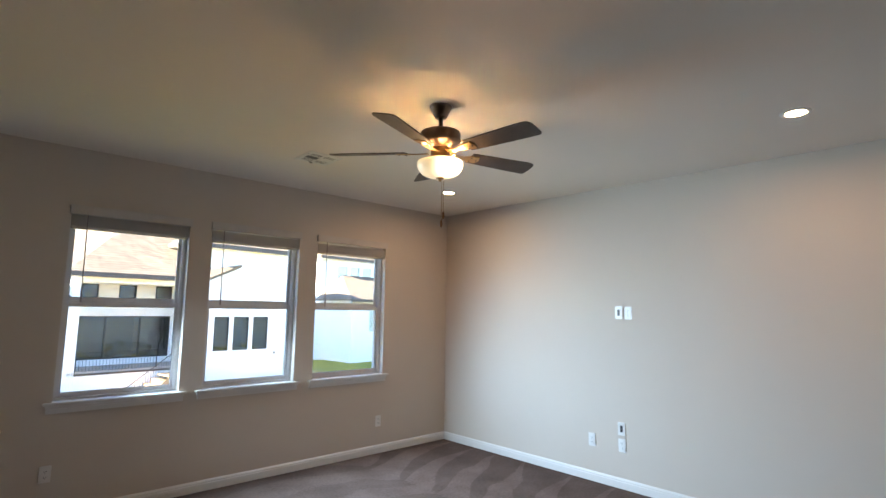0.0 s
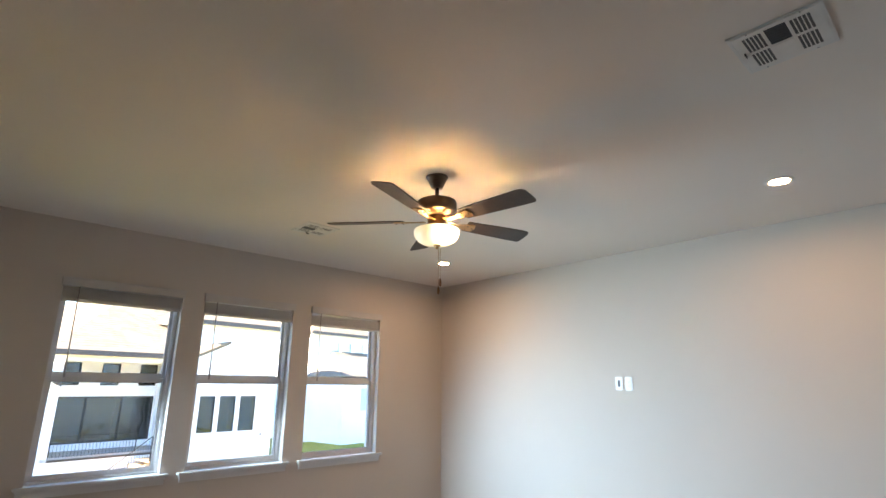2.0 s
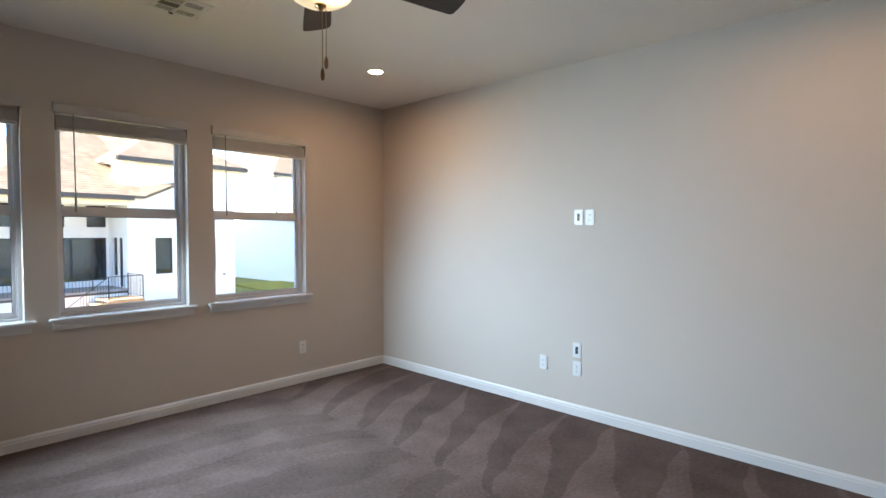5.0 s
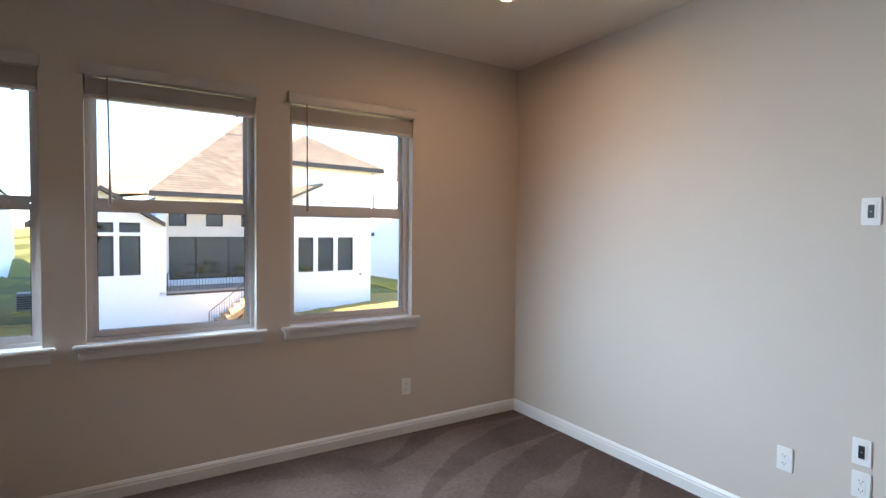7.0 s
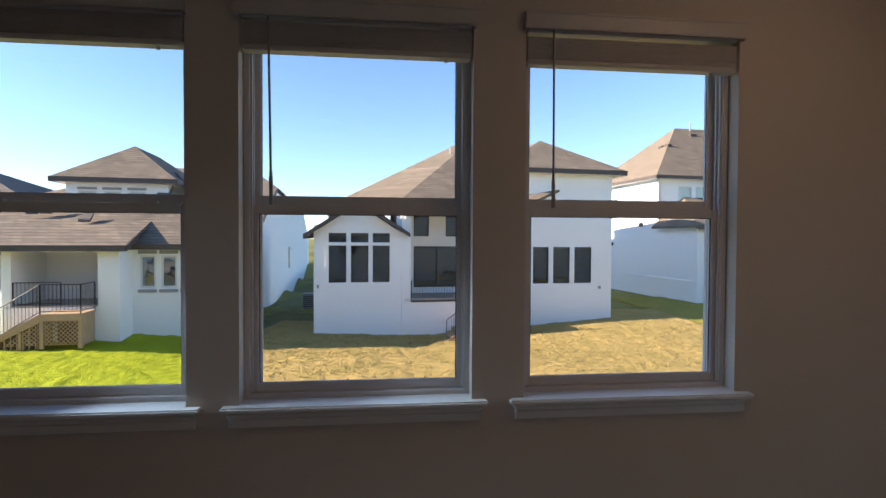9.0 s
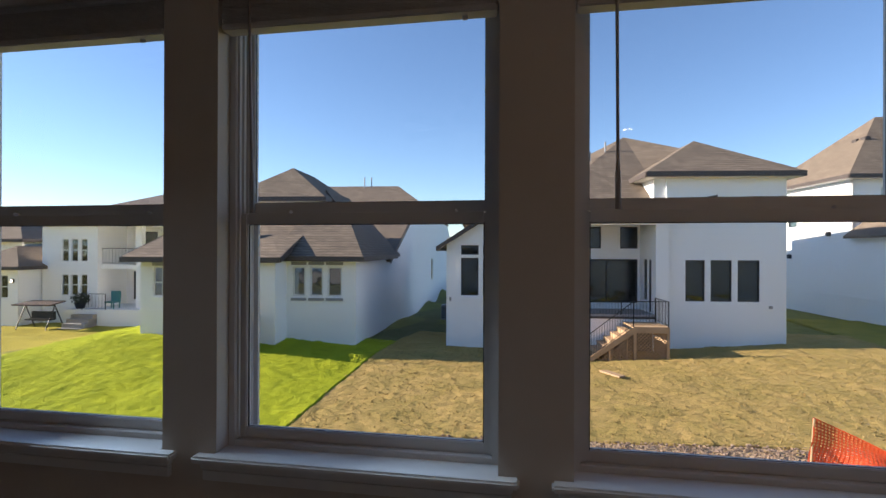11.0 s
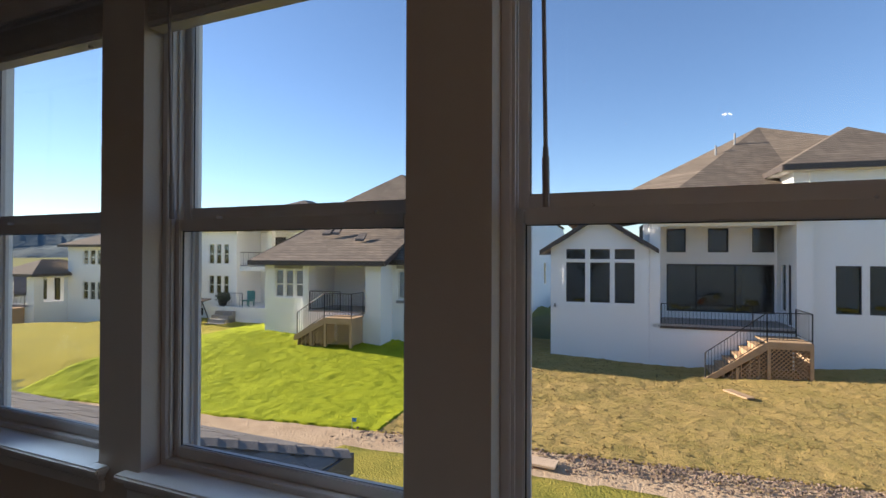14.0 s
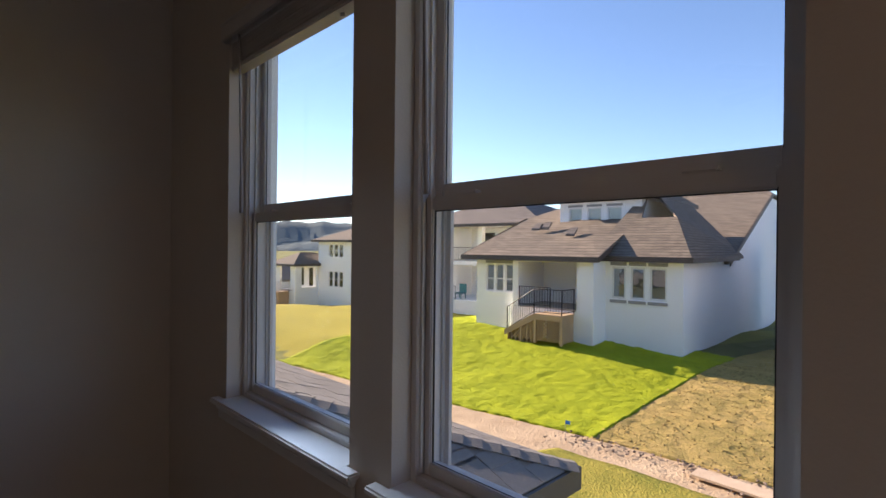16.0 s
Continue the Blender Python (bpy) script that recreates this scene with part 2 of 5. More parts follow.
STUCCO = brick_relief(mat("white_painted_brick", (0.92, 0.915, 0.90), (0.88, 0.87, 0.85), 0.5, 0.85, fine=0.25, spec=0.2))
SOFFIT = mat("soffit_paint", (0.72, 0.70, 0.66), None, 2, 0.7)
# near-black: the shade of unlit rooms and under decks is put in the colour
PAINTED_SHADE = mat("painted_shade_black", (0.06, 0.058, 0.056), (0.03, 0.03, 0.03), 0.8, 0.8)
BLACK_FRAME = mat("black_window_frame", (0.02, 0.02, 0.022), None, 10, 0.4)
WHITE_FRAME = mat("white_window_frame", (0.78, 0.77, 0.75), None, 10, 0.45)
SHINGLE = shingle_mat("brown_shingle", (0.245, 0.195, 0.148), (0.165, 0.128, 0.098))
SHINGLE_G = shingle_mat("grey_shingle", (0.22, 0.185, 0.16), (0.15, 0.125, 0.11))
FASCIA = mat("dark_fascia", (0.085, 0.065, 0.055), None, 3, 0.6)
IRON = mat("black_iron", (0.025, 0.024, 0.024), None, 20, 0.5, metal=0.3)
CEDAR = mat("new_pine_lumber", (0.50, 0.335, 0.20), (0.40, 0.26, 0.15), 4, 0.75, fine=0.6)
CONCRETE = mat("porch_concrete", (0.36, 0.34, 0.32), None, 2, 0.85)
SOD_GREEN = sod_seams(mat("green_sod", (0.37, 0.40, 0.022), (0.245, 0.29, 0.016), 1.6, 0.95, bump=1.0, bscale=26, fine=0.9, spec=0.1), 0.72)
SOD_FAR = mat("yellow_green_lawn", (0.44, 0.36, 0.06), (0.33, 0.28, 0.045), 0.6, 0.95, bump=1.0, bscale=14, fine=0.7, spec=0.1)
SOD_DRY = sod_seams(mat("dormant_tan_sod", (0.46, 0.315, 0.12), (0.275, 0.215, 0.068), 1.3, 0.95, bump=1.0, bscale=30, fine=1.3, spec=0.1), 0.42)
SOD_DRY_NEAR = mat("near_lawn", (0.36, 0.29, 0.06), (0.19, 0.19, 0.035), 1.2, 0.95, bump=1.0, bscale=22, fine=0.9, spec=0.1)
# darker than the lawns: the side yard's shade is put into this colour
SOD_SHADE = mat("shaded_grass", (0.20, 0.17, 0.08), (0.10, 0.12, 0.04), 1.2, 0.95, bump=1.0, bscale=20, fine=0.8, spec=0.1)
GREY_TRIM = mat("grey_painted_brick", (0.34, 0.33, 0.33), None, 4, 0.8)
SHINGLE_R = mat("porch_shingle", (0.25, 0.22, 0.20), (0.19, 0.168, 0.153), 3.0, 0.9, bump=0.5, bscale=60, rand=0.07, fine=0.8, spec=0.2)
DIRT = mat("bare_dirt", (0.60, 0.44, 0.29), (0.40, 0.28, 0.18), 1.8, 0.95, bump=0.8, bscale=18, fine=0.8, spec=0.1)
CLOD = mat("dry_turf_clod", (0.34, 0.24, 0.10), (0.20, 0.15, 0.06), 6, 0.95, bump=0.5, bscale=40, fine=0.6, spec=0.1)
GRASS_FAR = mat("meadow", (0.26, 0.24, 0.07), (0.16, 0.16, 0.05), 0.08, 0.95, bump=0.5, bscale=4, fine=0.7, spec=0.1)
ROCK = mat("rubble_stone", (0.30, 0.21, 0.155), (0.14, 0.10, 0.08), 5, 0.9, bump=0.5, bscale=30, fine=0.6)


def island_tone(m, lo, hi):
    """Each loose piece of a joined mesh gets its own tone."""
    nt = m.node_tree
    b = nt.nodes["Principled BSDF"]
    src = b.inputs["Base Color"].links[0].from_socket
    geo = nt.nodes.new("ShaderNodeNewGeometry")
    mr = nt.nodes.new("ShaderNodeMapRange")
    mr.inputs["To Min"].default_value, mr.inputs["To Max"].default_value = lo, hi
    hs = nt.nodes.new("ShaderNodeHueSaturation")
    nt.links.new(geo.outputs["Random Per Island"], mr.inputs["Value"])
    nt.links.new(mr.outputs[0], hs.inputs["Value"])
    nt.links.new(src, hs.inputs["Color"])
    nt.links.new(hs.outputs[0], b.inputs["Base Color"])
    return m


island_tone(ROCK, 0.5, 1.45)
BOARD = mat("weathered_board", (0.62, 0.46, 0.32), (0.5, 0.36, 0.25), 3, 0.8, fine=0.5)
ORANGE = mat("orange_plastic_net", (0.85, 0.11, 0.03), (0.75, 0.09, 0.03), 5, 0.6)
BLUE = mat("blue_flag_plastic", (0.03, 0.25, 0.8), None, 5, 0.5)
TEAL = mat("teal_chair_plastic", (0.05, 0.22, 0.22), None, 5, 0.5)
LEAF = mat("shrub_leaf", (0.05, 0.065, 0.03), (0.03, 0.04, 0.02), 6, 0.7)
PORCH_GLOW = glow("porch_lamp_glass", (1.0, 0.8, 0.5), 3.0)
HILL = mat("wooded_hill", (0.10, 0.145, 0.165), (0.17, 0.19, 0.18), 0.02, 0.95, bump=0.4, bscale=0.15, fine=0.8, spec=0.05)
PALE_BACKING = mat("pale_pane_backing", (0.74, 0.77, 0.74), (0.68, 0.71, 0.69), 3, 0.7)
GUTTER = mat("grey_fascia", (0.11, 0.10, 0.098), None, 3, 0.5)
PIPE = mat("galvanised_pipe", (0.33, 0.33, 0.33), None, 10, 0.6, metal=0.2)
FABRIC = mat("red_brown_canopy", (0.07, 0.042, 0.035), None, 5, 0.8)


# ---- mesh helpers ----
def box(bm, x0, x1, y0, y1, z0, z1, bevel=0.0):
    xs, ys, zs = sorted((x0, x1)), sorted((y0, y1)), sorted((z0, z1))
    v = [bm.verts.new((x, y, z)) for x in xs for y in ys for z in zs]
    fs = [bm.faces.new([v[i] for i in q]) for q in ((0, 1, 3, 2), (4, 6, 7, 5), (0, 4, 5, 1), (2, 3, 7, 6), (0, 2, 6, 4), (1, 5, 7, 3))]
    if bevel:
        es = list({e for f in fs for e in f.edges})
        bmesh.ops.bevel(bm, geom=es, offset=bevel, segments=2, affect="EDGES")
    return bm


def boxes(*rows, bevel=0.0):
    bm = bmesh.new()
    for r in rows:
        box(bm, *r, bevel=bevel)
    return bm


def lathe(profile, n=32, cx=0.0, cy=0.0, cap=True):
    """A turned shape from (radius, z) pairs, bottom to top."""
    bm = bmesh.new()
    rings = []
    for r, z in profile:
        rings.append([bm.verts.new((cx + r * math.cos(2 * math.pi * i / n), cy + r * math.sin(2 * math.pi * i / n), z)) for i in range(n)])
    for a, b in zip(rings, rings[1:]):
        for i in range(n):
            f = bm.faces.new((a[i], a[(i + 1) % n], b[(i + 1) % n], b[i]))
            f.smooth = True
    if cap:
        bm.faces.new(list(reversed(rings[0])))
        bm.faces.new(rings[-1])
    return bm


def rod(bm, a, b, r, n=8):
    a, b = Vector(a), Vector(b)
    d = (b - a).normalized()
    s = d.orthogonal().normalized()
    t = d.cross(s)
    ra, rb = ([bm.verts.new(p + r * (math.cos(2 * math.pi * i / n) * s + math.sin(2 * math.pi * i / n) * t)) for i in range(n)] for p in (a, b))
    for i in range(n):
        bm.faces.new((ra[i], ra[(i + 1) % n], rb[(i + 1) % n], rb[i]))
    bm.faces.new(list(reversed(ra)))
    bm.faces.new(rb)
    return bm


def prism(bm, poly, thick):
    """A plane polygon given a thickness along the vector thick."""
    t = Vector(thick)
    a = [bm.verts.new(p) for p in poly]
    b = [bm.verts.new(Vector(p) + t) for p in poly]
    n = len(poly)
    bm.faces.new(a)
    bm.faces.new(list(reversed(b)))
    for i in range(n):
        bm.faces.new((a[(i + 1) % n], a[i], b[i], b[(i + 1) % n]))
    return bm


def panel(bm, place, s0, s1, z0, z1, thick, holes=()):
    """A wall of a thickness, with holes (s0, s1, z0, z1) right through it. place(s, d, z) gives the point."""
    ss = sorted({s0, s1, *(h[0] for h in holes), *(h[1] for h in holes)})
    zs = sorted({z0, z1, *(h[2] for h in holes), *(h[3] for h in holes)})
    ss = [s for s in ss if s0 <= s <= s1]
    zs = [z for z in zs if z0 <= z <= z1]

    def solid(i, j):
        if i < 0 or j < 0 or i >= len(ss) - 1 or j >= len(zs) - 1:
            return False
        cs, cz = (ss[i] + ss[i + 1]) / 2, (zs[j] + zs[j + 1]) / 2
        return not any(h[0] < cs < h[1] and h[2] < cz < h[3] for h in holes)
    made = {}

    def vert(i, j, d):
        if (i, j, d) not in made:
            made[i, j, d] = bm.verts.new(place(ss[i], d * thick, zs[j]))
        return made[i, j, d]
    for i in range(len(ss) - 1):
        for j in range(len(zs) - 1):
            if not solid(i, j):
                continue
            bm.faces.new([vert(i, j, 0), vert(i + 1, j, 0), vert(i + 1, j + 1, 0), vert(i, j + 1, 0)])
            bm.faces.new([vert(i, j + 1, 1), vert(i + 1, j + 1, 1), vert(i + 1, j, 1), vert(i, j, 1)])
            for di, dj, p, q in ((-1, 0, (i, j + 1), (i, j)), (1, 0, (i + 1, j), (i + 1, j + 1)), (0, -1, (i, j), (i + 1, j)), (0, 1, (i + 1, j + 1), (i, j + 1))):
                if not solid(i + di, j + dj):
                    bm.faces.new([vert(*p, 0), vert(*p, 1), vert(*q, 1), vert(*q, 0)])
    return bm


def mesh_ob(name, bm, material, clean=True):
    if clean:
        bmesh.ops.recalc_face_normals(bm, faces=bm.faces)
    me = bpy.data.meshes.new(name)
    bm.to_mesh(me)
    bm.free()
    me.materials.append(material)
    return new(name, me)


def part(name, bm, material, parent, label=""):
    """Links a bmesh, built in the thing's own coordinates, as one mesh under a thing or a part."""
    ob = mesh_ob(name, bm, material)
    ob.parent = parent
    return tagged(ob, label=label)


def thing(name, m, label, category, group=""):
    ob = new(name)
    ob.empty_display_size = 0.1
    ob.matrix_world = m
    return tagged(ob, label, category, group)


def structure(name, bm, material, label="", category=""):
    return tagged(mesh_ob(name, bm, material), label, category, kind="structure")


# ---- the room ----
XL, XR, YB, YW, H = 0.67, 5.262, -1.35, 4.9, 2.74
OPEN = ((1.365, 2.21), (2.393, 3.241), (3.442, 4.305))     # the three window openings
Z0, Z1 = 0.825, 2.285                                     # their sill and head
T_OUT = 0.20

XB, YJ = -0.9, 0.6                # the room is wider behind this line
structure("floor", boxes((XB - 0.1, XR + 0.1, YB - 0.1, YW + 0.05, -0.12, 0.0)), CARPET, "mauve brown cut-pile carpet with vacuum strokes", "carpet")
structure("ceiling", boxes((XB - 0.1, XR + 0.1, YB - 0.1, YW + 0.05, H, H + 0.15)), CEIL, "smooth painted ceiling", "ceiling")
bm = bmesh.new()
panel(bm, lambda s, d, z: (s, YW + d, z), XL, XR, 0.0, H, 0.10, [(a, b, Z0, Z1) for a, b in OPEN])
structure("wall_north", bm, WALL, "greige painted wall with three window openings", "wall")
structure("wall_east", boxes((XR, XR + 0.12, YB - 0.1, YW + 0.1, 0.0, H)), WALL, "greige painted plain wall", "wall")
structure("wall_west", boxes((XL - 0.12, XL, YJ, YW + 0.1, 0.0, H)), WALL, "greige painted plain wall", "wall")
structure("wall_west_return", boxes((XB, XL - 0.12, YJ, YJ + 0.12, 0.0, H)), WALL, "greige painted plain wall", "wall")
structure("wall_west_back", boxes((XB - 0.12, XB, YB - 0.1, YJ + 0.12, 0.0, H)), WALL, "greige painted plain wall", "wall")
structure("wall_south", boxes((XB, XR, YB - 0.12, YB, 0.0, H)), WALL, "greige painted plain wall", "wall")
# the outer leaf of the house's wall, lengthened unseen to fill far windows' reflections
bm = bmesh.new()
panel(bm, lambda s, d, z: (s, YW + 0.104 + d, z), -24.0, 40.0, -3.3, 4.2, T_OUT - 0.104, [(a + 0.005, b - 0.005, Z0 + 0.004, Z1 - 0.005) for a, b in OPEN])
structure("wall_outer_north", bm, STUCCO, "white painted brick outer wall, lengthened unseen past the house", "wall")


def baseboard(name, a, b, inward):
    """A moulded skirting from a to b; inward: the way into the room."""
    a, b, n = Vector((*a, 0)), Vector((*b, 0)), Vector((*inward, 0))
    prof = ((0, 0), (0.015, 0), (0.015, 0.058), (0.012, 0.062), (0.012, 0.073), (0.007, 0.081), (0.004, 0.086), (0, 0.088))
    bm = bmesh.new()
    ra, rb = ([bm.verts.new(p + n * o + Vector((0, 0, z))) for o, z in prof] for p in (a, b))
    for i in range(len(prof)):
        j = (i + 1) % len(prof)
        bm.faces.new((ra[i], ra[j], rb[j], rb[i]))
    bm.faces.new(ra)
    bm.faces.new(list(reversed(rb)))
    structure(name, bm, TRIM, "white moulded baseboard", "baseboard")


baseboard("baseboard_north", (XL, YW), (XR, YW), (0, -1))
baseboard("baseboard_east", (XR, YB), (XR, YW - 0.015), (-1, 0))
baseboard("baseboard_west", (XL, YJ), (XL, YW - 0.015), (1, 0))
baseboard("baseboard_south", (XB + 0.015, YB), (XR - 0.015, YB), (0, 1))


# ---- windows ----
def ring(x0, x1, z0, z1, w, y0, y1, bevel=0.0):
    """A rectangular frame of bar width w."""
    wl, wr, wb, wt = w if isinstance(w, tuple) else (w, w, w, w)
    bm = bmesh.new()
    box(bm, x0, x0 + wl, y0, y1, z0, z1, bevel)
    box(bm, x1 - wr, x1, y0, y1, z0, z1, bevel)
    box(bm, x0 + wl, x1 - wr, y0 + 0.001, y1 - 0.001, z0, z0 + wb, bevel)
    box(bm, x0 + wl, x1 - wr, y0 + 0.001, y1 - 0.001, z1 - wt, z1, bevel)
    return bm


def window(i, a, b):
    w = thing(f"window_{i}", pose((a + b) / 2, YW, Z0), "white vinyl single-hung window, closed, clear glass", "window")
    w["kind"] = "structure"
    hw = (b - a) / 2
    zt = Z1 - Z0
    zb, zm = 0.02, 0.732              # sill of the frame, middle of the meeting rail
    part("window_frame", ring(-hw, hw, 0.015, zt, (0.022, 0.022, 0.02, 0.03), 0.062, 0.165, 0.002), VINYL, w)
    # tracks on both jambs
    bm = bmesh.new()
    for s in (-1, 1):
        for k, y in enumerate((0.075, 0.1, 0.125, 0.15)):
            x = s * (hw - 0.022)
            box(bm, x, x - s * 0.008, y - 0.004, y + 0.004, 0.04, zt - 0.03, 0.0)
    part("sash_track", bm, VINYL, w)
    lo = ring(-hw + 0.024, hw - 0.024, 0.035, zm + 0.012, (0.024, 0.024, 0.034, 0.034), 0.085, 0.115, 0.003)
    lower = part("lower_sash", lo, VINYL, w)
    up = ring(-hw + 0.024, hw - 0.024, zm - 0.012 + 0.025, zt - 0.03, (0.026, 0.026, 0.036, 0.036), 0.122, 0.15, 0.003)
    upper = part("upper_sash", up, VINYL, w)
    g1 = part("pane", boxes((-hw + 0.046, hw - 0.046, 0.098, 0.102, 0.067, zm - 0.02)), CLEAR, lower)
    g2 = part("pane", boxes((-hw + 0.048, hw - 0.048, 0.134, 0.138, zm + 0.047, zt - 0.064)), CLEAR, upper)
    for g in (g1, g2):
        g.visible_shadow = False
    bm = bmesh.new()
    for s in (-1, 1):
        box(bm, s * (hw * 0.62) - 0.03, s * (hw * 0.62) + 0.03, 0.088, 0.112, zm + 0.0125, zm + 0.022, 0.003)
    part("sash_lock", bm, VINYL, lower)
    part("seal", ring(-hw + 0.045, hw - 0.045, 0.064, zm - 0.018, 0.0065, 0.0940, 0.0975), DARK, lower)
    part("seal", ring(-hw + 0.047, hw - 0.047, zm + 0.045, zt - 0.062, 0.005, 0.1305, 0.1335), DARK, upper)
    part("screen_frame", ring(-hw + 0.03, hw - 0.012, 0.03, zm, (0.016, 0.016, 0.012, 0.012), 0.155, 0.166), VINYL, w)
    # stool with horns, apron below it
    stool = bmesh.new()
    box(stool, -hw - 0.058, hw + 0.058, -0.045, -0.002, -0.004, 0.017, 0.006)
    box(stool, -hw + 0.001, hw - 0.001, -0.036, 0.062, 0.002, 0.0174)
    part("window_stool", stool, TRIM, w)
    apron = bmesh.new()
    box(apron, -hw - 0.04, hw + 0.04, -0.026, -0.001, -0.026, -0.005, 0.005)
    box(apron, -hw - 0.036, hw + 0.036, -0.018, -0.001, -0.062, -0.027, 0.004)
    part("apron", apron, TRIM, w)
    return w


def blind(a, b, gap, drop):
    """gap: the slit of light over the stack; drop: how far the stack hangs."""
    hw = (b - a) / 2
    o = thing("window_blind", pose((a + b) / 2, YW, Z1), "raised beige faux-wood blind stacked under its valance", "blind", "raised blinds")
    val = bmesh.new()
    box(val, -hw - 0.010, hw + 0.010, -0.030, -0.020, -0.056, 0.013, 0.003)
    for s in (-1, 1):
        box(val, s * (hw + 0.010), s * hw, -0.020, -0.001, -0.056, 0.013)
    box(val, -hw - 0.013, hw + 0.013, -0.034, -0.030, 0.001, 0.012, 0.0015)
    box(val, -hw - 0.010, hw + 0.010, -0.032, -0.030, -0.055, -0.049, 0.001)
    part("valance", val, BLIND, o)
    part("headrail", boxes((-hw + 0.006, hw - 0.006, 0.004, 0.050, -0.055, -0.020), bevel=0.003), TRIM, o)
    z0 = -0.058 - gap
    n = 15
    pitch = (drop - 0.02) / n
    for k in range(n):
        z = z0 - k * pitch
        j = random.uniform(-0.0015, 0.0015)
        part("slat", boxes((-hw + 0.008 + j, hw - 0.008 + j, 0.004 + j, 0.054 + j, z - 0.003, z)), BLIND, o)
    zb = z0 - n * pitch
    part("bottom_rail", boxes((-hw + 0.008, hw - 0.008, 0.002, 0.056, zb - 0.020, zb), bevel=0.004), BLIND, o)
    x = -hw + 0.105
    part("tilt_wand", rod(bmesh.new(), (x, -0.006, -0.05), (x + 0.006, 0.004, -0.60), 0.0045), WAND, o)
    part("wand_grip", rod(rod(bmesh.new(), (x + 0.006, 0.004, -0.62), (x + 0.007, 0.005, -0.72), 0.0075), (x + 0.006, 0.004, -0.60), (x + 0.006, 0.004, -0.62), 0.006), WAND, o)
    part("cord_knob", rod(bmesh.new(), (hw - 0.10, 0.03, zb - 0.020), (hw - 0.10, 0.032, zb - 0.030), 0.008), BLIND, o)
    return o


for i, (a, b) in enumerate(OPEN):
    window(i + 1, a, b)
    blind(a, b, (0.0, 0.008, 0.015)[i], (0.105, 0.100, 0.102)[i])


# ---- outlets and wall plates ----
def plate(m, kind):
    """A wall plate; its face looks along its own -y."""
    words = {"outlet": "white duplex power outlet plate on the wall", "cable": "white wall plate with a dark cable slot", "switch": "white decorator wall plate with a power socket"}
    o = thing("wall_plate" if kind != "outlet" else "power_outlet", m, words[kind], "outlet", "wall plates")
    part("cover", boxes((-0.036, 0.036, -0.007, 0.0, -0.058, 0.058), bevel=0.003), PLATE, o)
    if kind == "cable":
        part("slot_frame", ring(-0.018, 0.018, -0.035, 0.035, 0.006, -0.0095, -0.0072), PLATE, o)
        part("slot", boxes((-0.011, 0.011, -0.0085, -0.0071, -0.028, 0.028)), DARK, o)
    else:
        for z in (-0.020, 0.020):
            f = part("socket", boxes((-0.0165, 0.0165, -0.0095, -0.0071, z - 0.0135, z + 0.0135), bevel=0.002), PLATE, o)
            part("slit", boxes((-0.008, -0.0055, -0.0102, -0.0096, z - 0.004, z + 0.005), (0.0055, 0.008, -0.0102, -0.0096, z - 0.003, z + 0.004), (-0.002, 0.002, -0.0102, -0.0096, z - 0.0105, z - 0.0065)), DARK, f)
    part("screw", rod(bmesh.new(), (0, -0.0085, 0), (0, -0.0071, 0), 0.0032), METAL_WHITE, o)
    return o


plate(pose(4.265, YW, 0.338), "outlet")
plate(pose(1.365, YW, 0.346), "outlet")
plate(pose(XR, 2.875, 0.370, 0, 0, -90), "outlet")
plate(pose(XR, 2.575, 1.551, 0, 0, -90), "cable")
plate(pose(XR, 2.482, 1.549, 0, 0, -90), "outlet")
plate(pose(XR, 2.575, 0.515, 0, 0, -90), "cable")
plate(pose(XR, 2.573, 0.371, 0, 0, -90), "outlet")


# ---- ceiling registers ----
def register(m, size):
    o = thing("ceiling_vent", m, "white stamped-steel ceiling air register with dark slots", "vent", "ceiling vents")
    h = size / 2
    gx, gz = h - 0.036, h - 0.030
    w, tall = 2 * gx / 3, gz
    slots, block = [], None
    for c in range(3):
        for row in range(2):
            x0, z0 = -gx + c * w, -gz + row * tall
            if c == 1:
                if row == 0:
                    block = (x0 + 0.004, x0 + w - 0.004, z0 + 0.003, z0 + tall - 0.004)
                continue
            step = (w - 0.010) / 5
            for k in range(5):
                x = x0 + 0.005 + k * step
                slots.append((x + step * 0.15, x + step * 0.85, z0 + 0.008, z0 + tall - 0.008))
    face = panel(bmesh.new(), lambda s, d, z: (s, d - 0.007, z), -h + 0.012, h - 0.012, -h + 0.012, h - 0.012, 0.0012, slots + [block])
    plate_ = part("face_plate", face, METAL_WHITE, o)
    part("rim", ring(-h, h, -h, h, 0.013, -0.0055, 0.0, 0.002), METAL_WHITE, o)
    # no duct is cut: a black sheet stands for the shade inside it
    part("backing", boxes((-gx, gx, -0.0050, -0.0042, -gz, gz)), DARK, o, "black sheet standing for the duct's shade")
    part("damper_plate", boxes((-w / 2 + 0.004, w / 2 - 0.004, -0.0085, -0.0071, 0.004, gz - 0.004), bevel=0.0005), METAL_WHITE, plate_)
    n = 7
    for k in range(n):
        z = block[2] + (block[3] - block[2]) * (k + 0.5) / n
        part("louvre", boxes((block[0], block[1], -0.0068, -0.0052, z - 0.0015, z + 0.0015)), DARK, o)
    for sx in (-1, 1):
        for z in (-h + 0.014, h - 0.014):
            part("screw", rod(bmesh.new(), (sx * (h - 0.065), -0.0088, z), (sx * (h - 0.065), -0.0071, z), 0.0035, 10), PIPE, o)
    part("lever", boxes((gx + 0.006, gx + 0.010, -0.016, -0.0071, -0.022, 0.006), bevel=0.001), DARK, o)
    return o


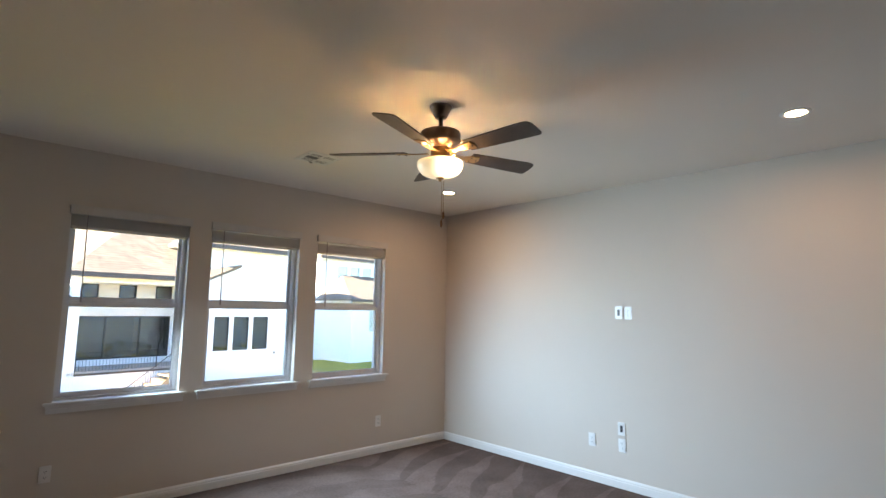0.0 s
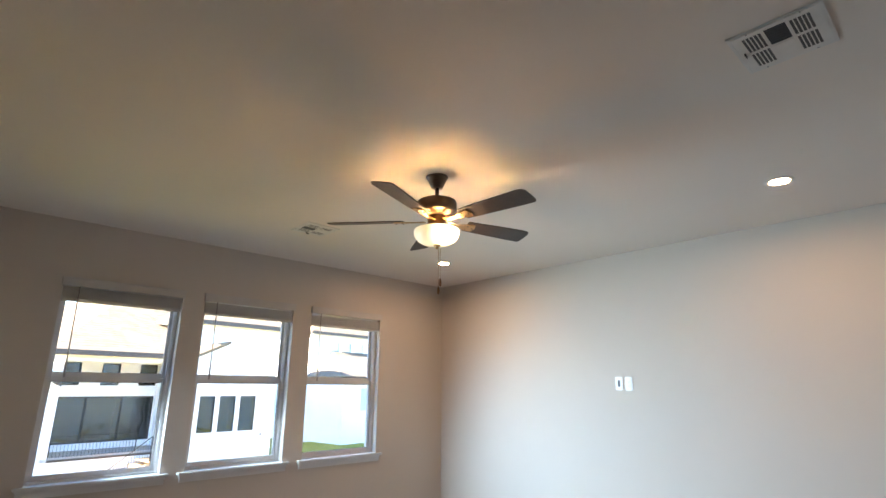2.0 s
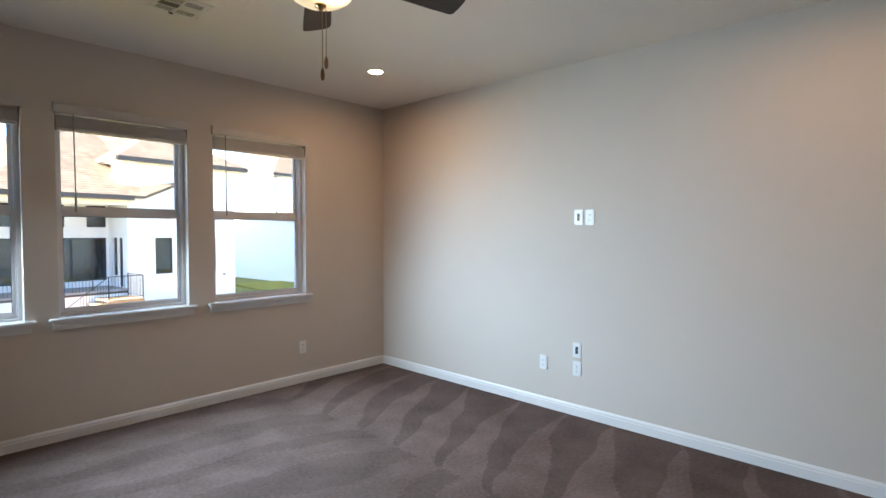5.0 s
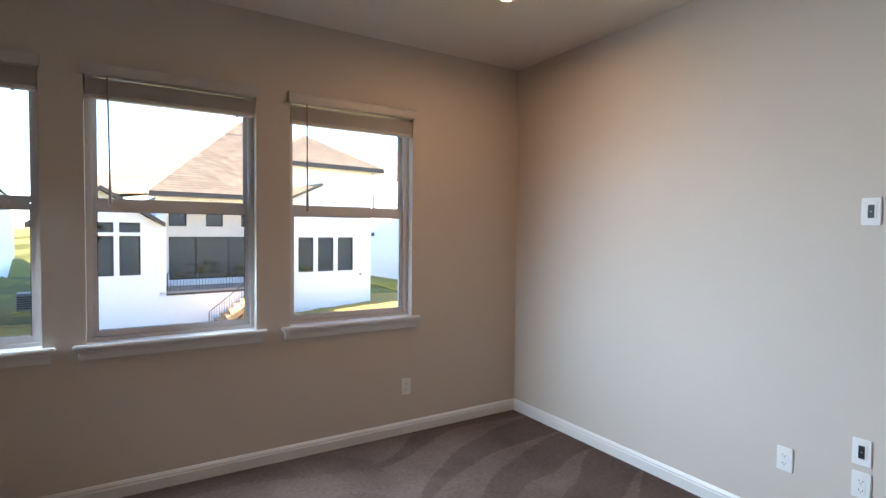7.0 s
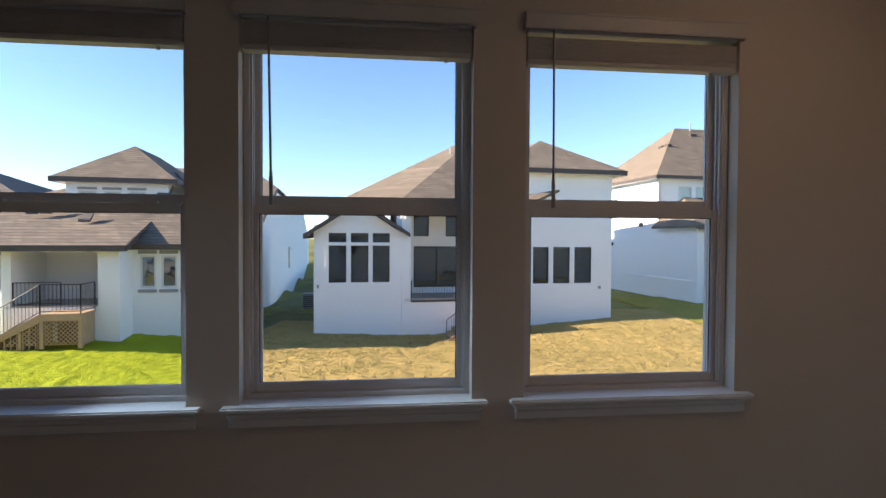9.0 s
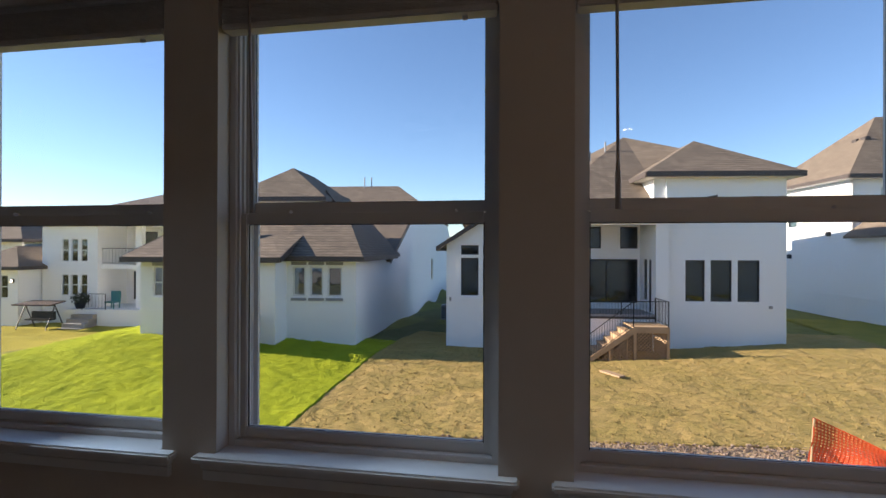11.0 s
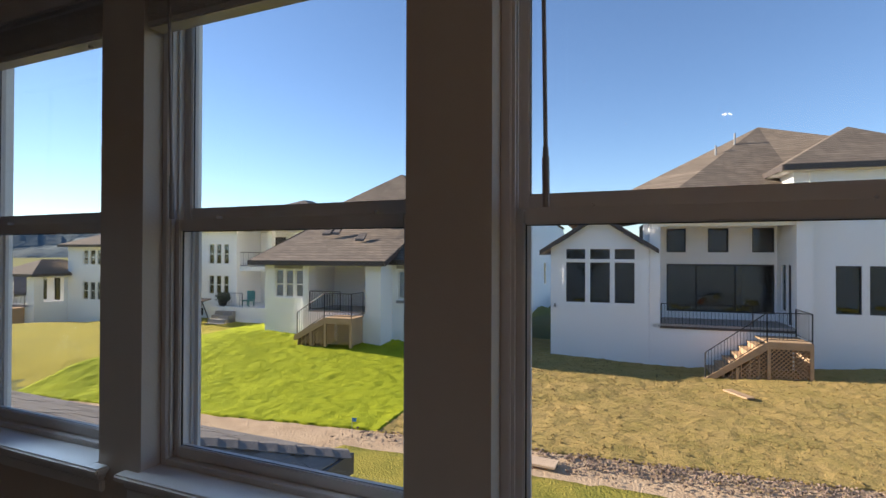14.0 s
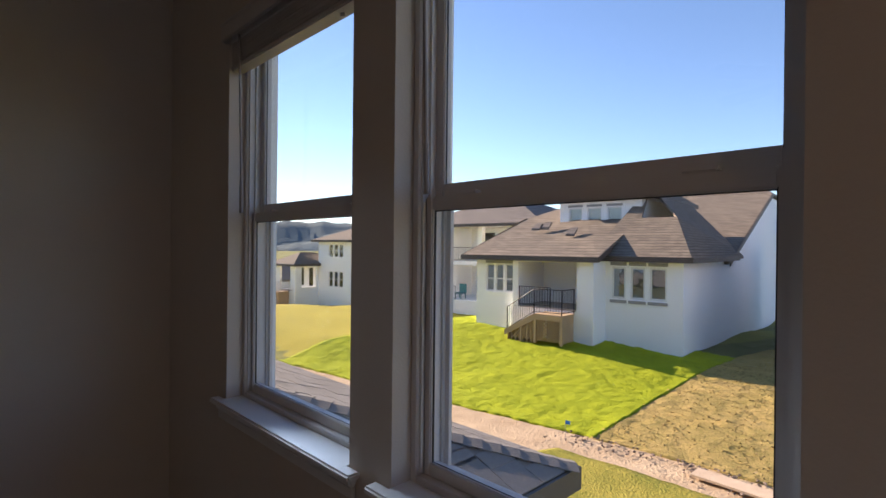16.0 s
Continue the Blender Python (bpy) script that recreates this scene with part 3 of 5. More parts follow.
# local -y looks down, the three columns run across the room's depth
register(Matrix.Translation((2.802, 3.805, H)) @ pose(0, 0, 0, 0, 0, 90) @ pose(0, 0, 0, 90, 0, 0), 0.285)
register(Matrix.Translation((2.815, 0.532, H)) @ pose(0, 0, 0, 0, 0, 90) @ pose(0, 0, 0, 90, 0, 0), 0.295)


# ---- recessed lamps ----
DISC = glow("downlight_lens", (1.0, 0.62, 0.34), 31.0)


def downlight(x, y):
    o = thing("recessed_ceiling_light", pose(x, y, H), "round recessed ceiling light, lit warm white", "downlight", "recessed lights")
    prof = [(0.052, -0.003), (0.060, -0.008), (0.078, -0.006), (0.083, 0.0)]
    part("trim_ring", lathe(prof, 40, cap=False), METAL_WHITE, o)
    part("lens", lathe([(0.001, -0.0035), (0.052, -0.0035)], 32, cap=False), DISC, o)


downlight(4.356, 3.923)
downlight(4.321, 0.916)


# ---- ceiling fan ----
def ceiling_fan(cx, cy):
    o = thing("ceiling_fan", pose(cx, cy, H), "bronze five-blade ceiling fan with a lit frosted bowl light", "fan")
    part("canopy", lathe([(0.016, -0.072), (0.034, -0.070), (0.038, -0.062), (0.049, -0.040), (0.060, -0.014), (0.067, -0.007), (0.068, 0.0)], 36), BRONZE, o)
    part("downrod", lathe([(0.0125, -0.16), (0.0125, -0.065)], 16), BRONZE, o)
    part("motor_housing", lathe([(0.05, -0.255), (0.070, -0.248), (0.100, -0.232), (0.117, -0.222), (0.119, -0.212), (0.119, -0.170), (0.114, -0.158), (0.095, -0.150), (0.035, -0.145), (0.020, -0.138)], 44), BRONZE, o)
    part("switch_housing", lathe([(0.055, -0.345), (0.066, -0.340), (0.066, -0.322), (0.056, -0.312), (0.056, -0.255)], 32), BRASS, o)
    bowl = [(0.004, -0.430), (0.05, -0.427), (0.088, -0.416), (0.112, -0.401), (0.127, -0.381), (0.133, -0.362), (0.134, -0.345), (0.131, -0.336), (0.127, -0.338)]
    part("glass_bowl", lathe(bowl, 44, cap=False), BOWL, o, "glowing frosted glass bowl")
    part("finial", lathe([(0.003, -0.452), (0.010, -0.446), (0.009, -0.440), (0.022, -0.436), (0.024, -0.427)], 20), BRASS, o)
    for (x, y), l in (((0.012, -0.02), 0.175), ((-0.01, -0.028), 0.225)):
        ch = part("pull_chain", rod(bmesh.new(), (x, y, -0.45), (x, y, -0.45 - l), 0.0016, 6), BRASS, o)
        prof = [(0.001, -0.05), (0.006, -0.045), (0.0085, -0.03), (0.006, -0.012), (0.002, 0.0)]
        part("pull_knob", lathe([(r, z - 0.45 - l) for r, z in prof], 14, x, y), KNOB, ch)
    for k in range(5):
        ang = radians(-86 + 72 * k)
        m = Matrix.Rotation(ang, 4, "Z") @ Matrix.Translation((0, 0, -0.278)) @ Matrix.Rotation(radians(-13), 4, "X")
        bm = bmesh.new()
        pts = [(0.20, -0.052), (0.30, -0.058), (0.55, -0.068), (0.612, -0.069), (0.640, -0.062), (0.652, -0.045), (0.656, 0.0), (0.654, 0.052), (0.648, 0.064), (0.638, 0.069), (0.55, 0.068), (0.30, 0.058), (0.20, 0.052)]
        prism(bm, [m @ Vector((x, y, 0.003)) for x, y in pts], m.to_3x3() @ Vector((0, 0, -0.006)))
        bl = part("fan_blade", bm, BLADE, o)
        bm = bmesh.new()
        pts = [(0.070, -0.030), (0.115, -0.014), (0.15, -0.013), (0.19, -0.030), (0.25, -0.036), (0.265, 0.0), (0.25, 0.036), (0.19, 0.030), (0.15, 0.013), (0.115, 0.014), (0.070, 0.030)]
        prism(bm, [m @ Vector((x, y, -0.004)) for x, y in pts], m.to_3x3() @ Vector((0, 0, -0.006)))
        part("blade_iron", bm, BRASS, bl)
        for sx, sy in ((0.205, -0.02), (0.205, 0.02), (0.245, 0.0)):
            part("blade_screw", rod(bmesh.new(), m @ Vector((sx, sy, -0.010)), m @ Vector((sx, sy, -0.014)), 0.005, 8), BRONZE, bl)
    return o


def bowl_mat():
    m = bpy.data.materials.new("frosted_glass_lit")
    m.use_nodes = True
    nt = m.node_tree
    b = nt.nodes["Principled BSDF"]
    b.inputs["Base Color"].default_value = (0.85, 0.80, 0.70, 1)
    b.inputs["Roughness"].default_value = 0.35
    tc = nt.nodes.new("ShaderNodeTexCoord")
    # the bulb sits off the middle: the glass glows white beside it and amber away from it
    d = nt.nodes.new("ShaderNodeVectorMath")
    d.operation = "DISTANCE"
    d.inputs[1].default_value = (0.0, -0.13, -0.37)
    nt.links.new(tc.outputs["Object"], d.inputs[0])
    n = nt.nodes.new("ShaderNodeMapRange")
    n.interpolation_type = "SMOOTHERSTEP"
    n.inputs["From Min"].default_value, n.inputs["From Max"].default_value = 0.17, 0.03
    nt.links.new(d.outputs["Value"], n.inputs["Value"])
    st = nt.nodes.new("ShaderNodeMapRange")
    st.inputs["To Min"].default_value, st.inputs["To Max"].default_value = 0.055, 0.55
    nt.links.new(n.outputs[0], st.inputs["Value"])
    nt.links.new(st.outputs[0], b.inputs["Emission Strength"])
    mx = nt.nodes.new("ShaderNodeMix")
    mx.data_type = "RGBA"
    mx.inputs[6].default_value = (1.0, 0.72, 0.36, 1)
    mx.inputs[7].default_value = (1.0, 0.82, 0.50, 1)
    nt.links.new(n.outputs[0], mx.inputs[0])
    nt.links.new(mx.outputs[2], b.inputs["Emission Color"])
    return m


BOWL = bowl_mat()
FAN = (2.785, 2.345)
ceiling_fan(*FAN)
bulb = new("fan_bulb", bpy.data.lights.new("fan_bulb", "POINT"))
bulb.data.energy, bulb.data.color, bulb.data.shadow_soft_size = 2.7, (1.0, 0.60, 0.32), 0.022
bulb.location = (FAN[0], FAN[1], H - 0.355)


# ---- outside: the ground ----
TURN = 8.0                                  # the far row of houses stands turned by this much
# the garden and the far houses are drawn on their own plan, laid into the world by this
PLAN = Matrix.Translation((0.934, 0.353, 0.163)) @ Matrix.Rotation(radians(-2.14), 4, "Z") @ Matrix.Scale(0.854, 4)
CA, SA = math.cos(radians(TURN)), math.sin(radians(TURN))


def smooth(a, b, x):
    t = min(1.0, max(0.0, (x - a) / (b - a)))
    return t * t * (3 - 2 * t)


def ground_z(x, y):
    u, v = x * CA + y * SA, -x * SA + y * CA
    z = -3.0 + 0.72 * smooth(12.5, 23.5, v) + 0.003 * max(0.0, min(v, 60) - 24)
    z -= 0.20 * math.exp(-((u - 6.5) / 3.0) ** 2) * smooth(18, 23, v)
    z += 0.34 * smooth(-4, -12, u) * smooth(16, 23, v) + 0.25 * smooth(10, 16, u) * smooth(16, 24, v)
    z += 0.30 * smooth(-0.5, -5.0, u) * smooth(16, 22, v)
    flat = smooth(-10.0, -14.5, u) * smooth(15.2, 18.0, v)
    z += (-2.22 - z) * flat
    z -= 0.60 * smooth(-10.2, -13.5, u) * smooth(23.5, 28.5, v)
    z -= min(2.0, 0.06 * max(0.0, v - 24.5)) * smooth(-3.5, -2.0, u) * (1 - smooth(1.5, 4.0, u))
    z -= 1.3 * smooth(-24, -38, u)
    z -= 2.0 * smooth(60, 140, math.hypot(x, y))
    return z


def sheet(name, material, label, category, xs, ys, lift, rough=0.0, edge=0.0, low=None, high=None, kind="structure"):
    """A sheet of ground over a grid, lifted over the base ground and roughened."""
    bm = bmesh.new()
    g = [[None] * len(ys) for _ in xs]
    for i, x in enumerate(xs):
        for j, y in enumerate(ys):
            ya, yb = low(x) if low else ys[0], high(x) if high else ys[-1]
            y = ya + (y - ys[0]) * (yb - ya) / (ys[-1] - ys[0])
            jx = edge * noise.noise((x * 0.9, y * 0.9, 3.1))
            jy = edge * noise.noise((x * 0.9, y * 0.9, 7.7))
            z = ground_z(x, y) + lift
            if rough:
                z += rough * (0.5 * noise.noise((x * 0.9, y * 0.9, 0)) + 0.5 * noise.noise((x * 3.1, y * 4.3, 5)) + 0.55 * noise.noise((x * 9, y * 10, 9)) + 0.4 * noise.noise((x * 17, y * 19, 2)))
            g[i][j] = bm.verts.new((x + jx, y + jy, z))
    for i in range(len(xs) - 1):
        for j in range(len(ys) - 1):
            bm.faces.new((g[i][j], g[i + 1][j], g[i + 1][j + 1], g[i][j + 1])).smooth = True
    rim = [e for e in bm.edges if e.is_boundary]
    ext = bmesh.ops.extrude_edge_only(bm, edges=rim)
    for v in ext["geom"]:
        if isinstance(v, bmesh.types.BMVert):
            v.co.z -= 0.12
    ob = mesh_ob(name, bm, material)
    ob.matrix_world = PLAN
    return tagged(ob, label, category, kind=kind)


def steps(a, b, d):
    n = max(1, round((b - a) / d))
    return [a + (b - a) * i / n for i in range(n + 1)]


far = [-3000, -1500, -800, -400, -200, -120, -80]
sheet("ground", GRASS_FAR, "rough meadow ground reaching to the horizon", "ground",
      far + steps(-60, 60, 2.5) + [-f for f in reversed(far)], far + steps(-60, 80, 2.5) + [-f for f in reversed(far) if f < -80], -0.12)
def strip_near(x):
    return 14.2 + 0.07 * (x + 3) + 0.10 * noise.noise((x * 0.7, 2.0, 0)) + 0.06 * noise.noise((x * 3.1, 4.0, 0)) - 3.0 * smooth(-3.9, -5.2, x)


def strip_far(x):
    return 15.1 + (0.17 if x < -4 else 0.13) * (x + 4) + 0.08 * noise.noise((x * 0.8, 9.0, 0)) + 0.05 * noise.noise((x * 2.9, 1.0, 0))


sheet("dirt_strip", DIRT, "bare pinkish dirt strip between the lawns", "dirt", steps(-16.0, 22, 0.3), steps(10.0, 18.0, 0.3), -0.05, 0.035)
sheet("lawn_near", SOD_DRY_NEAR, "patchy yellow-green lawn of the near garden", "lawn", steps(-30, 22, 0.25), steps(5.2, 14.6, 0.25), 0.0, 0.03, 0.0, None, strip_near)
sheet("lawn_green", SOD_GREEN, "bright green fresh sod lawn", "lawn", steps(-16.0, -3.70, 0.09), steps(15.0, 24.5, 0.09), 0.0, 0.062, 0.03, strip_far)
sheet("lawn_tan", SOD_DRY, "tan dormant sod lawn with clods and seams", "lawn", steps(-3.80, 14.8, 0.10), steps(15.6, 28.5, 0.09), -0.014, 0.062, 0.03, strip_far)
sheet("lawn_side", SOD_DRY_NEAR, "patchy yellow-green lawn beside the neighbouring house", "lawn", steps(14.6, 34.0, 0.3), steps(15.0, 34.0, 0.3), -0.04, 0.04, 0.06)
sheet("lawn_far", SOD_FAR, "yellow-green lawn of the gardens farther on", "lawn", steps(-60.0, -15.7, 0.4), steps(13.0, 44.0, 0.4), -0.05, 0.04, 0.08)
sheet("side_yard", SOD_SHADE, "side yard grass between two houses, shade put in its colour", "lawn", steps(-13.0, 2.5, 0.3), steps(24.4, 100.0, 0.5), -0.06, 0.03, 0.05)


# rubble and clods
def stones(name, label, category, n, place, r0, r1, material, flat=0.6):
    bm = bmesh.new()
    for _ in range(n):
        x, y = place()
        r = random.uniform(r0, r1)
        m = Matrix.LocRotScale((x, y, ground_z(x, y) + 0.01), Euler((random.uniform(-0.5, 0.5), random.uniform(-0.5, 0.5), random.uniform(0, 6.3))), (r, r * random.uniform(0.5, 1.0), r * flat))
        vs = [bm.verts.new(m @ (Vector(p) * random.uniform(0.75, 1.2))) for p in ((1, 0, 0), (0, 1, 0), (-1, 0, 0), (0, -1, 0), (0.1, 0.1, 1), (0, 0, -1))]
        for a, b in ((0, 1), (1, 2), (2, 3), (3, 0)):
            bm.faces.new((vs[a], vs[b], vs[4]))
            bm.faces.new((vs[b], vs[a], vs[5]))
    ob = mesh_ob(name, bm, material)
    ob.matrix_world = PLAN
    return tagged(ob, label, category, kind="stuff")


def in_strip():
    x = random.uniform(0.8, 13) if random.random() < 0.9 else random.uniform(-4.6, 0.8)
    a, b = strip_near(x), strip_far(x)
    return x, a + (b - a) * random.betavariate(3.2, 1.3)


stones("rubble", "brown broken stones along the bare strip", "rubble", 2200, in_strip, 0.012, 0.055, ROCK)
stones("clods", "small dark clods on the tan sod", "clods", 5200, lambda: (random.uniform(-3.5, 14), random.uniform(15.4, 24)), 0.012, 0.042, CLOD, 0.5)
stones("tufts", "small grass tufts on the green sod", "tufts", 1600, lambda: (random.uniform(-15.5, -4), random.uniform(15, 22)), 0.012, 0.032, SOD_GREEN, 0.3)


def plank(x0, y0, x1, y1, w, label, material):
    a, b = Vector((x0, y0, ground_z(x0, y0) + 0.05)), Vector((x1, y1, ground_z(x1, y1) + 0.06))
    d = (b - a).normalized()
    s = d.cross(Vector((0, 0, 1))).normalized() * w / 2
    bm = prism(bmesh.new(), [a - s, b - s, b + s, a + s], (0, 0, -0.045))
    ob = mesh_ob("board", bm, material)
    ob.matrix_world = PLAN
    return tagged(ob, label, "board")


plank(-1.4, 15.0, 0.75, 15.0, 0.42, "pale weathered board lying on the bare strip", BOARD)
plank(4.30, 21.55, 4.83, 20.83, 0.26, "short new pine offcut lying on the sod", CEDAR)

flag = thing("survey_flag", PLAN @ pose(-4.2, 14.7, ground_z(-4.2, 14.7)), "small blue survey flag on a wire", "flag")
part("wire", rod(bmesh.new(), (0, 0, -0.1), (0, 0, 0.39), 0.004, 6), PIPE, flag)
part("flag_sheet", prism(bmesh.new(), [(0, 0, 0.30), (0.11, 0.02, 0.31), (0.12, 0.03, 0.39), (0, 0, 0.39)], (0, 0.003, 0)), BLUE, flag)


def safety_fence():
    """An orange net hung from one stake and trailing to the ground."""
    bx, by = 7.75, 15.5
    o = thing("safety_fence", PLAN @ pose(bx, by, ground_z(bx, by)), "sagging orange plastic mesh safety fence", "fence")
    part("stake", rod(bmesh.new(), (0.02, 0, -0.2), (0.10, 0.0, 1.08), 0.02), CEDAR, o)
    bm = bmesh.new()
    ns, nh = 34, 16
    L_, H_ = 2.3, 1.05

    def at(i, j):
        s, h = i / ns, j / nh
        top = H_ * (1 - s) ** 0.9 + 0.03
        return Vector((s * L_ + 0.10 * h * (1 - s), 0.16 * math.sin(s * 9) * (1 - h) + 0.05 * math.sin(h * 7 + s * 5) - 0.15 * s, top * h))
    for i in range(ns + 1):
        for j in range(nh):
            a, b = at(i, j), at(i, j + 1)
            if (b - a).length > 0.004:
                d = Vector((0.017, 0, 0))
                bm.faces.new([bm.verts.new(p) for p in (a - d, a + d, b + d, b - d)])
    for j in range(nh + 1):
        for i in range(ns):
            a, b = at(i, j), at(i + 1, j)
            d = Vector((0, 0.0, 0.017))
            bm.faces.new([bm.verts.new(p) for p in (a - d, b - d, b + d, a + d)])
    part("net", bm, ORANGE, o)


safety_fence()


# ---- the lower roof of the own house ----
def low_roof():
    """A hipped, shingled porch roof below the windows: one slope falls away from the wall, one to the right."""
    xe, ye, ze, yw, p = 1.14, 7.88, -0.36, YW + 0.2, 0.33
    d = ye - yw
    xl = -13.0 - xe
    o = thing("porch_roof", pose(xe, ye, ze), "grey-brown shingled hip roof over the porch below", "roof")
    hipv = Vector((-d, -d, d * p))
    part("far_slope", prism(bmesh.new(), [(xl, 0, 0), (0, 0, 0), hipv, (xl, -d, d * p)], (0, 0, -0.05)), SHINGLE_G, o)
    part("side_slope", prism(bmesh.new(), [(0, 0, 0), (0, -d, 0), hipv], (0, 0, -0.05)), SHINGLE_G, o)
    part("fascia", boxes((xl, 0.03, 0.004, 0.03, -0.19, -0.004)), GUTTER, o)
    part("fascia", boxes((0.004, 0.03, -d, 0.003, -0.19, -0.004)), GUTTER, o)
    part("soffit", boxes((xl, 0.0, -d, 0.0, -0.19, -0.17)), SOFFIT, o)
    part("porch_post", boxes((-0.5, -0.22, -0.5, -0.22, -2.6, -0.19)), STUCCO, o)
    wide, tall = 0.30, 0.14

    def tab(bm, along, x, y, var):
        """A shingle whose lower edge starts at (x, y): along x on the far slope, along y on the side one."""
        t = 0.004 + 0.002 * var
        w, l = wide - 0.008, 0.18
        if along:
            q = [(x, y, -y * p), (x + w, y, -y * p), (x + w, y - l, -(y - l) * p), (x, y - l, -(y - l) * p)]
        else:
            q = [(x, y, -x * p), (x, y + w, -x * p), (x - l, y + w, -(x - l) * p), (x - l, y, -(x - l) * p)]
        return prism(bm, [Vector(v) + Vector((0, 0, 0.003)) for v in q], (0, 0, t))
    shapes = {}
    for along in (True, False):
        for var in range(3):
            bm = tab(bmesh.new(), along, 0.0, 0.0, var)
            bmesh.ops.recalc_face_normals(bm, faces=bm.faces)
            me = bpy.data.meshes.new("shingle")
            bm.to_mesh(me)
            bm.free()
            me.materials.append(SHINGLE_R)
            shapes[along, var] = me
    rest = bmesh.new()
    rows = int((d - 0.2) / tall)
    for c in range(rows):
        off = c * tall
        x = -off - wide - (0.32 if c % 2 else 0.17)
        while x > xl:
            var = random.randrange(3)
            if x > -4.4 and c < 16:
                s_ = new("shingle", shapes[True, var])
                s_.parent, s_.location = o, (x, -off, off * p)
            else:
                tab(rest, True, x, -off, var)
            x -= wide
        y = -off - wide - (0.32 if c % 2 else 0.17)
        while y > -d:
            var = random.randrange(3)
            if c < 12:
                s_ = new("shingle", shapes[False, var])
                s_.parent, s_.location = o, (-off, y, off * p)
            else:
                tab(rest, False, -off, y, var)
            y -= wide
    tagged(part("shingle_courses", rest, SHINGLE_R, o), kind="stuff")
    # caps along the hip
    n = 25
    for k in range(n):
        a, b = hipv * (k / n), hipv * ((k + 1.12) / n)
        s1, s2 = Vector((0.085, -0.085, -0.085 * p)), Vector((-0.085, 0.085, -0.085 * p))
        bm = bmesh.new()
        ua, ub = Vector((0, 0, 0.020)), Vector((0, 0, 0.012))
        prism(bm, [a + ua, b + ub, b + s1 + ub, a + s1 + ua], (0, 0, 0.006))
        prism(bm, [a + ua, a + s2 + ua, b + s2 + ub, b + ub], (0, 0, 0.006))
        part("hip_cap", bm, SHINGLE_R, o)


low_roof()


# ---- houses ----
class House:
    """A house built in u (along the row), v (away from us), z, about its own base."""

    def __init__(self, name, u, v, label, shift=0.0):
        x, y = (u + shift) * CA - v * SA, (u + shift) * SA + v * CA
        self.o = Vector((u, v, -3.2))
        self.root = thing(name, PLAN @ pose(x, y, -3.2, 0, 0, TURN), label, "house")

    def p(self, u, v, z):
        return Vector((u, v, z)) - self.o

    def add(self, name, bm, material, parent=None, label=""):
        bmesh.ops.translate(bm, verts=bm.verts, vec=-self.o)
        return part(name, bm, material, parent or self.root, label)

    def front(self, u0, u1, v, z0, z1, holes=(), thick=0.18, name="wall", material=None):
        bm = panel(bmesh.new(), lambda s, d, z: (s, v + d, z), u0, u1, z0, z1, thick, holes)
        return self.add(name, bm, material or STUCCO)

    def side(self, u, v0, v1, z0, z1, holes=(), thick=0.18, name="wall"):
        bm = panel(bmesh.new(), lambda s, d, z: (u + d, s, z), v0, v1, z0, z1, thick, holes)
        return self.add(name, bm, STUCCO)

    def pane(self, u0, u1, z0, z1, v, frame, bar=0.05, mull=(), rails=(), glass=None, blind=False):
        """A window in a hole of a front wall."""
        bm = ring(u0, u1, z0, z1, bar, v + 0.05, v + 0.13)
        for m in mull:
            box(bm, m - bar / 2, m + bar / 2, v + 0.055, v + 0.125, z0 + bar, z1 - bar)
        for r in rails:
            box(bm, u0 + bar, u1 - bar, v + 0.055, v + 0.125, r - bar / 2, r + bar / 2)
        w = self.add("window", bm, frame)
        g = self.add("pane", boxes((u0 + bar * 0.8, u1 - bar * 0.8, v + 0.085, v + 0.091, z0 + bar * 0.8, z1 - bar * 0.8)), glass or (PALE_GLASS if blind else FAR_GLASS), w)
        g.visible_shadow = not blind
        # blind: a pale sheet added behind the glass to lighten it
        if blind:
            self.add("pane_backing", boxes((u0 + bar, u1 - bar, v + 0.14, v + 0.15, z0 + bar, z1 - bar)), PALE_BACKING, w, "pale sheet added behind the glass")
        return w

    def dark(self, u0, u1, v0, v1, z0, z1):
        """The unlit room behind a window: floor, back and sides, shade painted near-black."""
        self.add("inner_wall", boxes((u0, u1, v1, v1 + 0.05, z0, z1), (u0 - 0.05, u0, v0, v1, z0, z1), (u1, u1 + 0.05, v0, v1, z0, z1), (u0, u1, v0, v1, z0 - 0.05, z0), (u0, u1, v0, v1, z1, z1 + 0.05)), PAINTED_SHADE)

    def slope(self, pts, material=None, name="roof", thick=0.12):
        bm = prism(bmesh.new(), [Vector(q) for q in pts], (0, 0, -thick))
        return self.add(name, bm, material or SHINGLE)

    def eave(self, a, b, drop=0.2):
        """A fascia board along a roof's edge."""
        a, b = Vector(a), Vector(b)
        d = (b - a).normalized()
        s = Vector((d.y, -d.x, 0)).normalized() * 0.04
        bm = prism(bmesh.new(), [a + s, b + s, b + s - Vector((0, 0, drop)), a + s - Vector((0, 0, drop))], -s * 0.9)
        return self.add("fascia", bm, FASCIA)

    def hip(self, u0, u1, v0, v1, z, rise, material=None, open_back=False):
        """A hipped roof over a rectangle, with its fascia; its ridge runs along the longer side."""
        w, d = u1 - u0, v1 - v0
        k = min(w, d) / 2
        h = k * rise
        if w >= d:
            r0, r1 = (u0 + k, (v0 + v1) / 2, z + h), (u1 - k, (v0 + v1) / 2, z + h)
            fs = [[(u0, v0, z), (u1, v0, z), r1, r0], [(u1, v0, z), (u1, v1, z), r1], [(u1, v1, z), (u0, v1, z), r0, r1], [(u0, v1, z), (u0, v0, z), r0]]
        else:
            r0, r1 = ((u0 + u1) / 2, v0 + k, z + h), ((u0 + u1) / 2, v1 - k, z + h)
